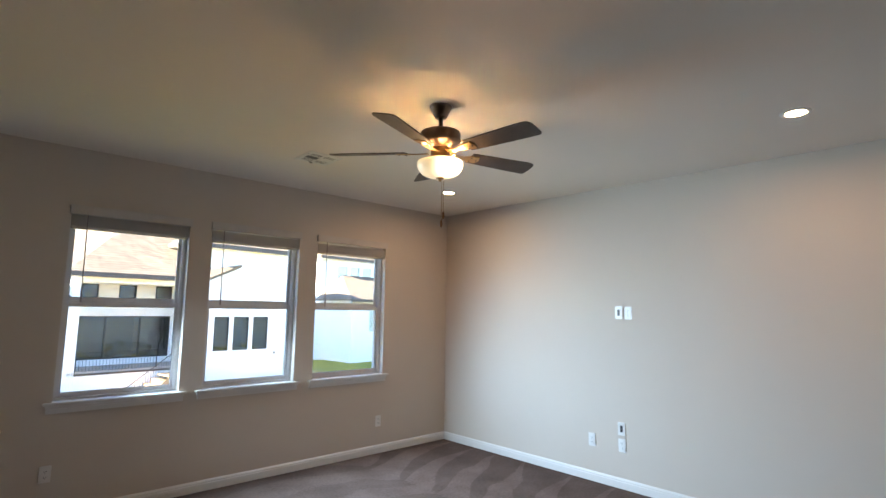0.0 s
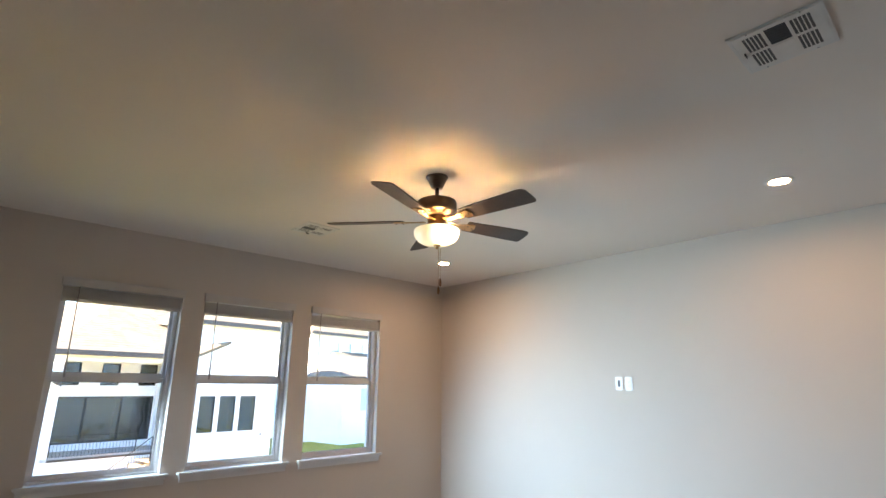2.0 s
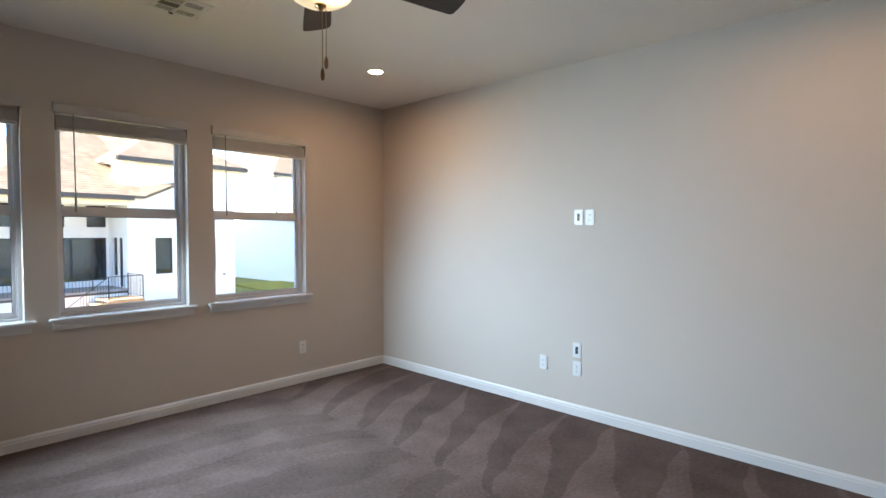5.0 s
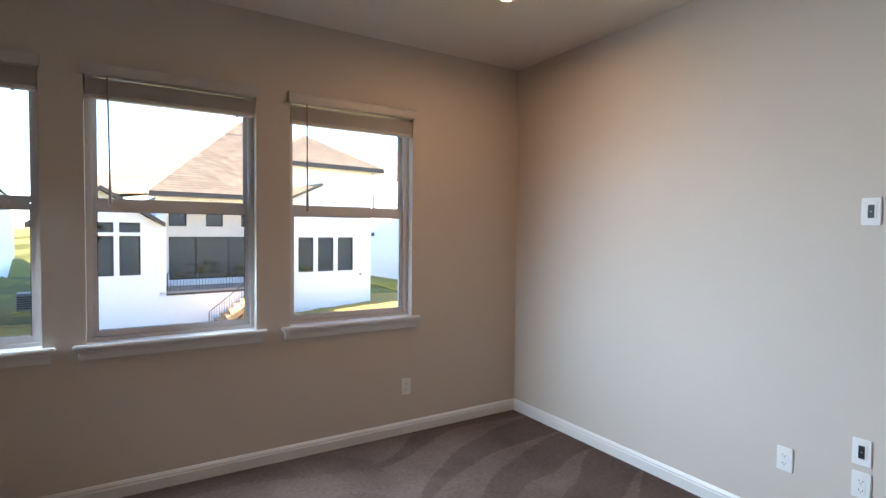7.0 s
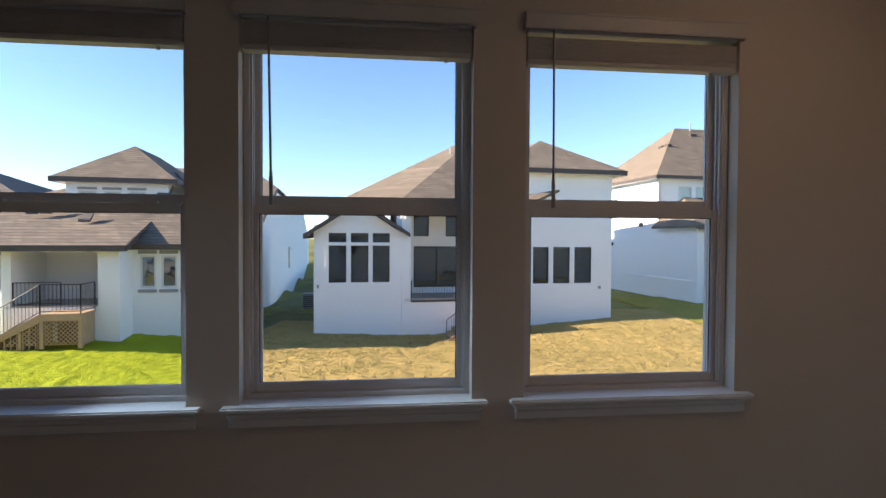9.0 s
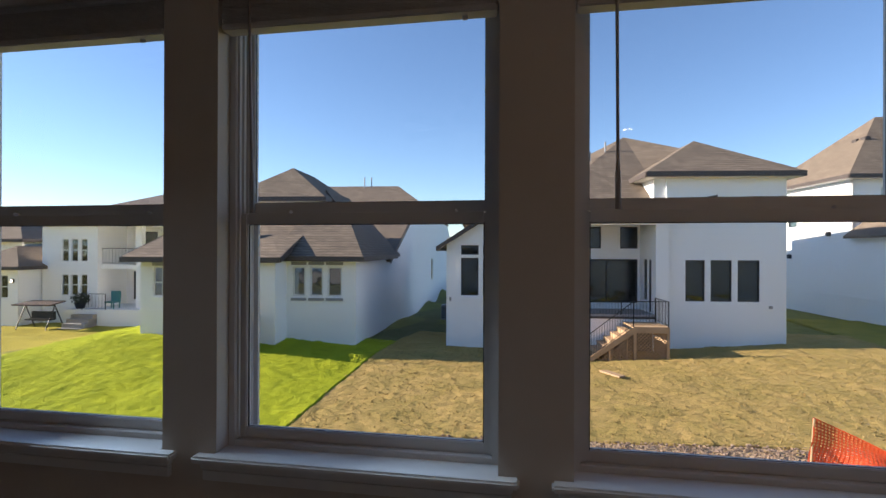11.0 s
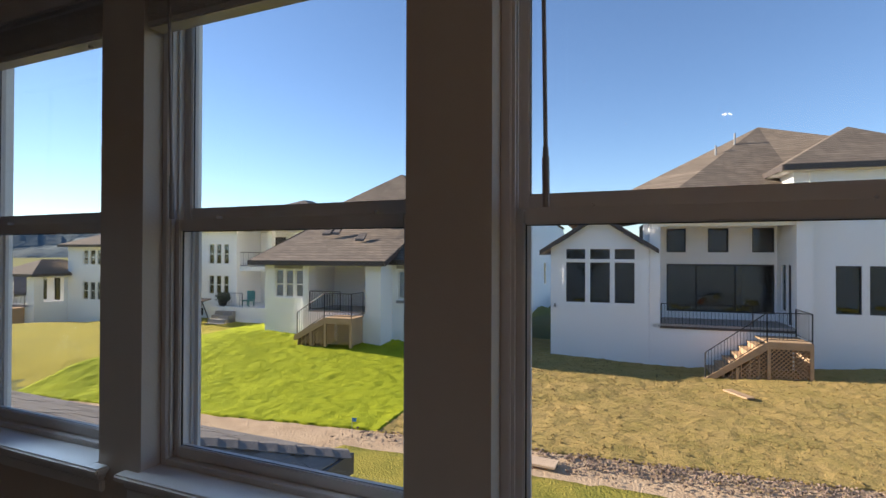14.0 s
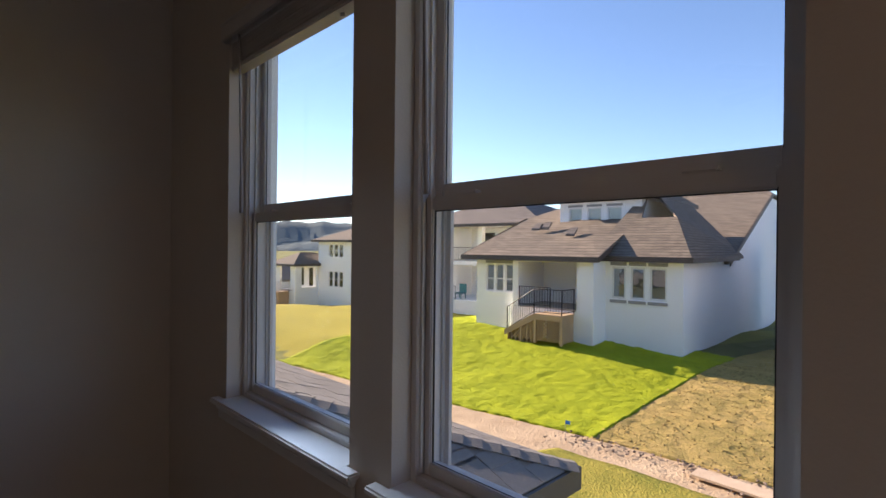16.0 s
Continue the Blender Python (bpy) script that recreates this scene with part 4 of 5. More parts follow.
            fs = [[(u0, v0, z), (u1, v0, z), r0], [(u1, v0, z), (u1, v1, z), r1, r0], [(u1, v1, z), (u0, v1, z), r1], [(u0, v1, z), (u0, v0, z), r0, r1]]
        for f in fs:
            g = []
            for q in f:
                if not g or (Vector(q) - Vector(g[-1])).length > 0.01:
                    g.append(q)
            self.slope(g, material)
        self.eave((u0, v0, z), (u1, v0, z))
        self.eave((u1, v0, z), (u1, v1, z))
        self.eave((u0, v1, z), (u0, v0, z))
        self.add("soffit", boxes((u0 + 0.02, u1 - 0.02, v0 + 0.02, v1 - 0.02, z - 0.20, z - 0.17)), SOFFIT)

    def railing(self, a, b, high=0.92, gap=0.115):
        a, b = Vector(a), Vector(b)
        up = Vector((0, 0, high))
        n = max(1, round((b - a).length / gap))
        top = self.add("railing", rod(rod(bmesh.new(), a + up, b + up, 0.016, 6), a + Vector((0, 0, 0.08)), b + Vector((0, 0, 0.08)), 0.013, 6), IRON)
        for i in range(n + 1):
            q = a + (b - a) * (i / n)
            thick = 0.022 if i in (0, n) else 0.0065
            bm = rod(bmesh.new(), q + Vector((0, 0, 0.0 if thick > 0.02 else 0.08)), q + up, thick, 5)
            self.add("baluster", bm, IRON, top)

    def lattice(self, u0, u1, v, z0, za, zb, gap=0.16):
        """Crossed slats under a deck, between z0 and a top edge from za to zb."""
        bm = bmesh.new()
        span = u1 - u0
        tall = max(za, zb) - z0
        for sgn in (1, -1):
            c = -tall
            while c < span + tall:
                pts = []
                for i in range(25):
                    z = z0 + tall * i / 24
                    u = u0 + c + (z - z0) if sgn > 0 else u0 + c + tall - (z - z0)
                    if u0 <= u <= u1 and z <= za + (zb - za) * (u - u0) / span:
                        pts.append((u, z))
                if len(pts) > 1:
                    (ua, a), (ub, b) = pts[0], pts[-1]
                    y = v + (0.0 if sgn > 0 else 0.012)
                    prism(bm, [(ua - 0.02, y, a), (ua + 0.02, y, a), (ub + 0.02, y, b), (ub - 0.02, y, b)], (0, 0.012, 0))
                c += gap
        return self.add("lattice", bm, CEDAR)


def deck_stairs(h, u0, u1, u2, v0, v1, zg, zd, right_end=None):
    """A timber landing between u1 and u2 with stairs that run down to u0."""
    h.add("landing", boxes((u1, u2, v0, v1, zd - 0.05, zd), (u1, u2, v0 - 0.02, v0, zd - 0.22, zd - 0.001)), CEDAR)
    n = 7
    for i in range(n):
        a = u0 + (u1 - u0) * i / n
        z = zg + (zd - zg) * (i + 1) / (n + 1)
        h.add("tread", boxes((a, a + (u1 - u0) / n + 0.03, v0, v1, z - 0.04, z)), CEDAR)
        h.add("riser", boxes((a + 0.02, a + 0.05, v0 + 0.02, v1, zg - 0.3, z - 0.041)), CEDAR)
    bm = prism(bmesh.new(), [(u0 - 0.1, v0 - 0.03, zg - 0.05), (u0 - 0.1, v0 - 0.03, zg + 0.16), (u1, v0 - 0.03, zd + 0.0), (u1, v0 - 0.03, zd - 0.26)], (0, 0.04, 0))
    h.add("stringer", bm, CEDAR)
    for u in (u1, u2 - 0.1):
        h.add("deck_post", boxes((u, u + 0.1, v0 - 0.025, v0 + 0.08, zg - 0.2, zd - 0.05)), CEDAR)
    # near-black sheet stands for the shade seen through the lattice
    h.add("under_deck_shade", boxes((u1 + 0.05, u2 - 0.15, v1 - 0.05, v1 - 0.02, zg - 0.2, zd - 0.3)), PAINTED_SHADE)
    h.add("side_panel", boxes((u2 - 0.07, u2 - 0.04, v0 + 0.09, v1, zg - 0.15, zd - 0.06)), CEDAR)
    um = (u0 + u1) / 2
    h.add("deck_post", boxes((um, um + 0.08, v0 - 0.02, v0 + 0.06, zg - 0.2, (zg + zd) / 2 - 0.12)), CEDAR)
    h.lattice(u1 + 0.1, u2 - 0.1, v0 + 0.02, zg - 0.1, zd - 0.22, zd - 0.22, 0.13)
    h.lattice(u0 + 0.2, u1, v0 + 0.02, zg - 0.1, zg + 0.0, zd - 0.24, 0.13)
    h.railing((u0, v0 + 0.02, zg + 0.12), (u1, v0 + 0.02, zd))
    h.railing((u1, v0 + 0.02, zd), (u2 - 0.03, v0 + 0.02, zd))
    h.railing((u2 - 0.03, v0 + 0.02, zd), (u2 - 0.03, v1, zd))


ZF = -3.2


def house_a():
    h = House("white_house", 8.0, 24.0, "white painted brick house with brown hip roof and deep porch")
    # gabled bay
    vb = 23.76
    cols = ((2.44, 3.13), (3.31, 4.01), (4.18, 4.87))
    holes = [(a, b, z0, z1) for a, b in cols for z0, z1 in ((-0.29, 1.20), (1.33, 1.70))]
    ub0, ub1, um, ze, zp = 1.86, 5.36, 3.61, 1.72, 2.86
    h.front(ub0, ub1, vb, ZF, ze, [q for q in holes if q[3] < ze])
    h.add("gable", prism(bmesh.new(), [(ub0, vb, ze), (ub1, vb, ze), (um, vb, zp)], (0, 0.18, 0)), STUCCO)
    for a, b in cols:
        h.pane(a, b, -0.29, 1.20, vb, BLACK_FRAME, 0.04)
    for a, b in cols:
        h.pane(a, b, 1.33, 1.70, vb, BLACK_FRAME, 0.04)
    trim = [(a - 0.10, a, vb - 0.03, vb + 0.02, -0.36, 1.80) for a, _ in cols] + [(4.87, 4.97, vb - 0.03, vb + 0.02, -0.36, 1.80)]
    trim += [(2.34, 4.97, vb - 0.035, vb + 0.02, -0.40, -0.33), (2.34, 4.97, vb - 0.032, vb + 0.02, 1.215, 1.32), (2.34, 4.97, vb - 0.034, vb + 0.02, 1.72, 1.81)]
    h.add("window_trim", boxes(*trim), STUCCO)
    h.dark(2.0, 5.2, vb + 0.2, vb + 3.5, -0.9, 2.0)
    h.side(ub0, vb + 0.18, 40.0, ZF - 0.6, ze + 0.3)
    h.side(ub1 - 0.18, vb + 0.18, 26.0, ZF, ze + 0.9)
    e0, e1 = ub0 - 0.35, ub1 + 0.30
    h.slope([(e0, vb - 0.35, ze - 0.06), (um, vb - 0.35, zp + 0.16), (um, 33, zp + 0.16), (e0, 33, ze - 0.06)])
    h.slope([(um, vb - 0.35, zp + 0.16), (e1, vb - 0.35, ze - 0.02), (e1, 31, ze - 0.02), (um, 31, zp + 0.16)])
    for a, b in (((e0, vb - 0.36, ze - 0.05), (um, vb - 0.36, zp + 0.17)), ((um, vb - 0.36, zp + 0.17), (e1, vb - 0.36, ze - 0.01))):
        h.add("rake_board", prism(bmesh.new(), [a, b, (b[0], b[1], b[2] - 0.17), (a[0], a[1], a[2] - 0.17)], (0, -0.035, 0)), FASCIA)
    h.eave((e0, 33, ze - 0.05), (e0, vb - 0.35, ze - 0.05))
    # porch
    vp, vg = 23.80, 25.85
    h.front(5.37, 10.0, vp, ZF, -1.06)
    h.front(5.37, 5.74, vp, -1.06, 2.80)
    h.front(5.74, 10.0, vp, 2.52, 2.80)
    h.front(9.98, 10.46, vp - 0.05, ZF, 2.80)
    h.add("porch_floor", boxes((5.5, 10.0, vp + 0.0, vg, -1.12, -0.98)), CONCRETE)
    h.add("porch_ceiling", boxes((5.5, 10.2, vp + 0.18, vg + 0.1, 2.66, 2.74)), SOFFIT)
    big = (6.18, 9.92, -0.72, 1.14)
    ups = ((6.18, 6.88), (7.66, 8.38), (9.18, 9.92))
    h.front(5.5, 10.2, vg, -1.0, 2.70, [big] + [(a, b, 1.60, 2.53) for a, b in ups])
    h.side(10.0, vp + 0.13, vg, -1.0, 2.7, [(vp + 0.55, vp + 0.95, -0.95, 1.15), (vp + 1.1, vp + 1.6, -0.5, 1.15)], 0.15)
    h.add("glass_door", boxes((10.05, 10.09, vp + 0.55, vp + 0.95, -0.95, 1.15)), BLACK_FRAME)
    h.add("glass_door", boxes((10.05, 10.09, vp + 1.1, vp + 1.6, -0.5, 1.15)), FAR_GLASS)
    h.side(5.55, vp + 0.18, vg, -1.0, 2.7, (), 0.15)
    h.pane(*big, vg, BLACK_FRAME, 0.06, mull=(7.25, 8.62))
    for a, b in ups:
        h.pane(a, b, 1.60, 2.53, vg, BLACK_FRAME, 0.05)
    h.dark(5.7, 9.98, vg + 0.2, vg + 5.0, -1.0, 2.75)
    h.railing((5.78, vp + 0.05, -1.06), (8.7, vp + 0.05, -1.06), 0.80)
    h.add("porch_sill", boxes((5.74, 9.98, vp - 0.03, vp + 0.2, -1.14, -1.055)), FASCIA)
    deck_stairs(h, 6.95, 8.72, 9.98, 22.30, vp - 0.06, -2.72, -1.24)
    # tall wing
    vw = 24.0
    wins = ((11.18, 11.92), (12.13, 12.93), (13.14, 13.97))
    h.front(10.46, 14.95, vw, ZF, 4.42, [(a, b, -0.46, 1.15) for a, b in wins])
    h.front(10.0, 10.46, vw + 0.1, 2.8, 4.42)
    for a, b in wins:
        h.pane(a, b, -0.46, 1.15, vw, BLACK_FRAME, 0.045)
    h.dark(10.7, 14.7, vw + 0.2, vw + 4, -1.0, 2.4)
    h.side(14.95 - 0.18, vw + 0.18, 40.0, ZF, 4.42)
    h.side(10.0, vw + 0.28, 33.0, 2.4, 4.42)
    h.hip(9.55, 15.4, vw - 0.45, 32.0, 4.55, 0.60)
    h.add("hose_bib", boxes((14.3, 14.42, vw - 0.06, vw - 0.001, -0.72, -0.6), bevel=0.01), PIPE)
    ac = h.add("air_conditioner", boxes((0.75, 1.45, 36.0, 36.8, -2.97, -2.0), bevel=0.03), PIPE, label="grey outdoor cooling unit")
    for k in range(6):
        h.add("grille_slat", boxes((0.78, 1.42, 35.985, 35.998, -2.82 + k * 0.12, -2.77 + k * 0.12)), IRON, ac)
    h.add("wall_light", boxes((1.98, 2.06, vb - 0.08, vb - 0.001, -0.5, -0.36), bevel=0.01), PIPE)
    # main roof
    top, e = (10.5, 30.2, 7.3), 2.92
    h.slope([(5.1, 23.35, e), (10.5, 23.35, e), top])
    h.slope([(10.5, 23.35, e), (15.3, 25.0, 4.9), top])
    h.slope([(15.3, 25.0, 4.9), (15.3, 37.0, 4.9), top])
    h.slope([(5.1, 23.35, e), top, (2.3, 26.2, 2.9)])
    h.slope([(2.3, 26.2, 2.9), top, (2.3, 37.0, 2.9)])
    h.slope([(2.3, 37.0, 2.9), top, (15.3, 37.0, 4.9)])
    h.eave((5.1, 23.35, e), (10.1, 23.35, e))
    h.add("soffit", boxes((5.12, 10.1, 23.37, 24.1, e - 0.2, e - 0.17)), SOFFIT)
    # roof pipes
    for u, v, z in ((8.35, 28.0, 5.6), (9.2, 28.6, 6.2)):
        h.add("vent_pipe", rod(bmesh.new(), (u, v, z - 0.4), (u, v, z + 0.55), 0.04), PIPE)
    for u, z in ((10.05, 2.62), (5.5, 2.3)):
        h.add("flood_light", boxes((u, u + 0.16, vp - 0.18, vp - 0.002, z, z + 0.14), bevel=0.03), PLATE)


def house_b():
    h = House("white_house", -6.0, 24.0, "white painted brick house with brown roof and small porch")
    vw = 23.13
    wins = ((-4.19, -3.66), (-3.49, -2.95), (-2.79, -2.19))
    h.front(-4.60, -1.64, vw, ZF, 1.12, [(a, b, -0.34, 0.84) for a, b in wins])
    for a, b in wins:
        w = h.pane(a, b, -0.34, 0.84, vw, WHITE_FRAME, 0.07, glass=GREY_GLASS, blind=True)
        h.add("brick_head", boxes((a - 0.04, b + 0.04, vw - 0.03, vw + 0.02, 0.90, 1.03)), GREY_TRIM, w, "grey painted soldier course")
        h.add("window_sill", boxes((a - 0.04, b + 0.04, vw - 0.06, vw + 0.02, -0.50, -0.39)), GREY_TRIM, w, "grey painted sill")
    h.dark(-4.5, -1.9, vw + 0.2, vw + 3.5, -0.8, 1.0)
    # side wall: an eave at the front, a gable behind
    h.side(-1.82, vw + 0.18, 96.0, ZF - 1.6, 1.12, [(54.5, 56.6, -1.5, 0.6)])
    h.add("gable", prism(bmesh.new(), [(-1.82, 30.6, 1.12), (-1.82, 42.5, 5.0), (-1.82, 80.0, 5.0), (-1.82, 96.0, 1.12)], (0.18, 0, 0)), STUCCO)
    h.add("side_window", boxes((-1.75, -1.70, 54.5, 56.6, -1.5, 0.6)), FAR_GLASS)
    # main roof behind
    h.slope([(-12.0, 29.6, 1.0), (-1.45, 29.6, 1.0), (-1.45, 42.6, 5.2), (-12.0, 42.6, 5.2)])
    h.slope([(-12.0, 42.6, 5.2), (-1.45, 42.6, 5.2), (-1.45, 81, 5.2), (-12.0, 81, 5.2)])
    h.slope([(-12.0, 42.65, 5.22), (-1.45, 42.65, 5.22), (-3.7, 46.5, 6.9), (-12.0, 46.5, 6.9)])
    h.slope([(-1.45, 42.65, 5.22), (-1.45, 53.0, 5.22), (-3.7, 46.5, 6.9)])
    h.slope([(-12.0, 53.0, 5.22), (-12.0, 46.5, 6.9), (-3.7, 46.5, 6.9), (-1.45, 53.0, 5.22)])
    h.add("rake_board", prism(bmesh.new(), [(-1.42, 29.6, 1.0), (-1.42, 42.6, 5.2), (-1.42, 42.6, 4.98), (-1.42, 29.6, 0.8)], (0.04, 0, 0)), FASCIA)
    # wing roof: hipped at the front
    e = 1.25
    h.slope([(-4.95, vw - 0.4, e), (-1.28, vw - 0.4, e), (-2.45, vw + 2.1, e + 1.55), (-3.8, vw + 2.1, e + 1.55)])
    h.slope([(-1.28, vw - 0.4, e), (-1.28, 32.0, e), (-4.2, 32.0, 4.4), (-4.2, 27.5, 4.4), (-2.45, vw + 2.1, e + 1.55)])
    h.slope([(-4.95, vw - 0.4, e), (-3.8, vw + 2.1, e + 1.55), (-4.2, 27.5, 4.3), (-4.95, 26.0, 2.6)])
    h.eave((-4.95, vw - 0.4, e), (-1.28, vw - 0.4, e))
    h.eave((-1.28, vw - 0.4, e), (-1.28, 31.0, e))
    h.add("soffit", boxes((-4.9, -1.3, vw - 0.38, vw + 0.0, e - 0.2, e - 0.17)), SOFFIT)
    # porch block
    vp = 22.0
    h.front(-7.86, -7.60, vp, -0.82, 1.12)
    h.front(-7.60, -5.08, vp, 0.98, 1.12)
    h.front(-5.08, -4.42, vp, ZF, 1.12)
    h.side(-4.60, vp + 0.18, vw + 0.05, ZF, 1.12)
    h.front(-7.86, -5.08, vp, ZF, -0.84)
    h.add("porch_floor", boxes((-7.8, -5.09, vp + 0.002, 24.09, -0.86, -0.78)), CONCRETE)
    h.front(-7.7, -4.6, 24.1, -0.8, 1.12)
    h.side(-7.78, vp + 0.18, 24.1, -0.8, 1.12)
    h.side(-5.05, vp + 0.18, 24.1, -0.8, 1.12, [(22.9, 23.8, -0.78, 0.95)])
    h.add("door", boxes((-5.03, -4.98, 22.9, 23.8, -0.78, 0.95)), BLACK_FRAME)
    door = h.add("door", ring(-5.72, -5.10, -0.78, 0.98, 0.07, 24.03, 24.098), BLACK_FRAME)
    h.add("door_glass", boxes((-5.66, -5.16, 24.05, 24.07, -0.72, 0.92)), DARK, door)
    h.add("porch_ceiling", boxes((-7.7, -4.6, vp + 0.18, 24.1, 1.02, 1.08)), SOFFIT)
    h.railing((-7.58, vp + 0.06, -0.80), (-6.2, vp + 0.06, -0.80), 0.78)
    deck_stairs(h, -7.45, -6.28, -5.12, 20.95, vp - 0.05, -1.80, -0.92)
    # left part
    trio = ((-9.35, -8.94), (-8.88, -8.47), (-8.41, -8.00))
    h.front(-9.85, -7.86, 22.25, ZF, 1.12, [(c, d, -0.32, 0.84) for c, d in trio])
    for c, d in trio:
        w = h.pane(c, d, -0.32, 0.84, 22.25, WHITE_FRAME, 0.055, rails=(0.22,), glass=GREY_GLASS)
        h.add("brick_head", boxes((c - 0.02, d + 0.02, 22.22, 22.27, 0.87, 1.0)), GREY_TRIM, w, "grey painted soldier course")
        h.add("window_sill", boxes((c - 0.03, d + 0.03, 22.20, 22.27, -0.40, -0.33)), STUCCO, w)
    h.add("brick_ledge", boxes((-9.86, -7.87, 22.235, 22.26, -0.86, -0.80)), STUCCO)
    h.dark(-9.7, -8.0, 22.5, 25, -0.8, 1.0)
    h.side(-9.85, 22.43, 52.0, ZF, 1.12)
    # long low roof over porch and left part
    h.slope([(-10.2, 21.6, 1.22), (-4.1, 21.6, 1.22), (-4.1, 26.5, 2.95), (-8.3, 29.0, 3.9), (-10.2, 27.0, 3.0)])
    h.slope([(-10.2, 21.6, 1.22), (-10.2, 27.0, 3.05), (-10.2, 30.0, 1.22)])
    h.eave((-10.2, 21.6, 1.22), (-4.1, 21.6, 1.22))
    h.eave((-4.1, 21.6, 1.22), (-4.1, 22.8, 1.62))
    # upper room
    vd = 26.0
    ws = ((-7.36, -6.72), (-6.46, -5.82), (-5.54, -4.90))
    h.front(-7.80, -4.05, vd, 2.2, 3.72, [(a, b, 2.70, 3.36) for a, b in ws])
    for a, b in ws:
        w = h.pane(a, b, 2.70, 3.36, vd, WHITE_FRAME, 0.05, blind=True)
        h.add("brick_head", boxes((a - 0.03, b + 0.03, vd - 0.03, vd + 0.02, 3.40, 3.50)), GREY_TRIM, w, "grey painted soldier course")
    h.dark(-7.6, -4.3, vd + 0.25, vd + 2.5, 2.4, 3.6)
    h.side(-7.80, vd + 0.18, 33.0, 2.0, 3.72)
    h.side(-4.23, vd + 0.18, 33.0, 2.0, 3.72)
    h.hip(-8.2, -3.65, vd - 0.4, 33.4, 3.86, 0.72)
    for u, v, z in ((-8.2, 24.6, 2.34), (-7.8, 24.7, 2.38), (-6.2, 23.9, 2.06)):
        h.add("roof_vent", prism(bmesh.new(), [(u - 0.2, v - 0.18, z - 0.03), (u + 0.2, v - 0.18, z - 0.03), (u + 0.16, v + 0.2, z + 0.24), (u - 0.16, v + 0.2, z + 0.24)], (0, 0.0, 0.10)), SHINGLE_G)
    for u in (-4.5, -3.9):
        h.add("vent_pipe", rod(bmesh.new(), (u - 2.0, 46, 6.5), (u - 2.0, 46, 7.6), 0.05), PIPE)
    h.add("flood_light", boxes((-4.75, -4.58, vw - 0.2, vw - 0.002, 0.98, 1.1), bevel=0.03), PLATE)
    h.add("flood_light", boxes((-6.4, -6.2, vp - 0.12, vp - 0.002, 1.0, 1.1), bevel=0.03), PLATE)


def house_d():
    h = House("white_house", 24.5, 29.0, shift=0.28, label= "tall white painted brick house with brown hip roof")
    vf = 28.0
    wins = ((23.9, 24.75), (25.0, 25.9))
    h.front(22.3, 31.0, vf, ZF, 2.25, [(a, b, 0.0, 1.55) for a, b in wins])
    for a, b in wins:
        h.pane(a, b, 0.0, 1.55, vf, WHITE_FRAME, 0.06, blind=True)
    h.dark(23.5, 26.3, vf + 0.25, vf + 3, -0.8, 2.0)
    h.side(22.3, vf + 0.18, 31.6, ZF, 2.25)
    h.side(22.3, 31.6, 39.7, ZF, 5.35, [(36.3, 37.2, 3.0, 4.4)])
    h.add("side_window", boxes((22.36, 22.41, 36.3, 37.2, 3.0, 4.4)), FAR_GLASS)
    h.slope([(21.9, vf - 0.4, 2.3), (31.4, vf - 0.4, 2.3), (31.4, 31.7, 4.2), (24.2, 31.7, 4.2)])
    h.slope([(21.9, vf - 0.4, 2.3), (24.2, 31.7, 4.2), (21.9, 31.7, 2.3)])
    h.eave((21.9, vf - 0.4, 2.3), (31.4, vf - 0.4, 2.3))
    ws = ((23.7, 24.7), (24.95, 25.9), (26.15, 27.1))
    h.front(22.3, 35.5, 31.6, 2.2, 5.35, [(a, b, 3.9, 4.9) for a, b in ws])
    for a, b in ws:
        h.pane(a, b, 3.9, 4.9, 31.6, WHITE_FRAME, 0.06, blind=True)
    h.dark(23.3, 27.5, 31.9, 34, 3.2, 5.1)
    h.hip(21.8, 36.0, 31.1, 40.1, 5.5, 0.89)
    for u in (25.2, 26.4):
        h.add("vent_pipe", rod(bmesh.new(), (u + 2.2, 35.4, 8.9), (u + 2.2, 35.4, 9.95), 0.04), PIPE)
    for u in (27.0, 28.6, 29.9, 31.2, 32.4):
        h.add("roof_vent", boxes((u, u + 0.5, 34.8, 35.05, 8.78, 9.0), bevel=0.02), FASCIA)
    for v in (33.6, 34.3):
        h.add("roof_vent", boxes((24.35, 24.65, v, v + 0.4, 7.75, 7.95), bevel=0.02), FASCIA)
    h.add("brick_ledge", boxes((22.26, 22.301, 28.0, 39.7, -0.92, -0.84), (22.26, 31.0, 27.965, 28.0, -0.92, -0.84)), STUCCO)
    for v, z in ((33.2, 2.35), (36.8, 1.05)):
        h.add("wall_light", boxes((22.14, 22.299, v, v + 0.3, z, z + 0.26), bevel=0.03), BLACK_FRAME)


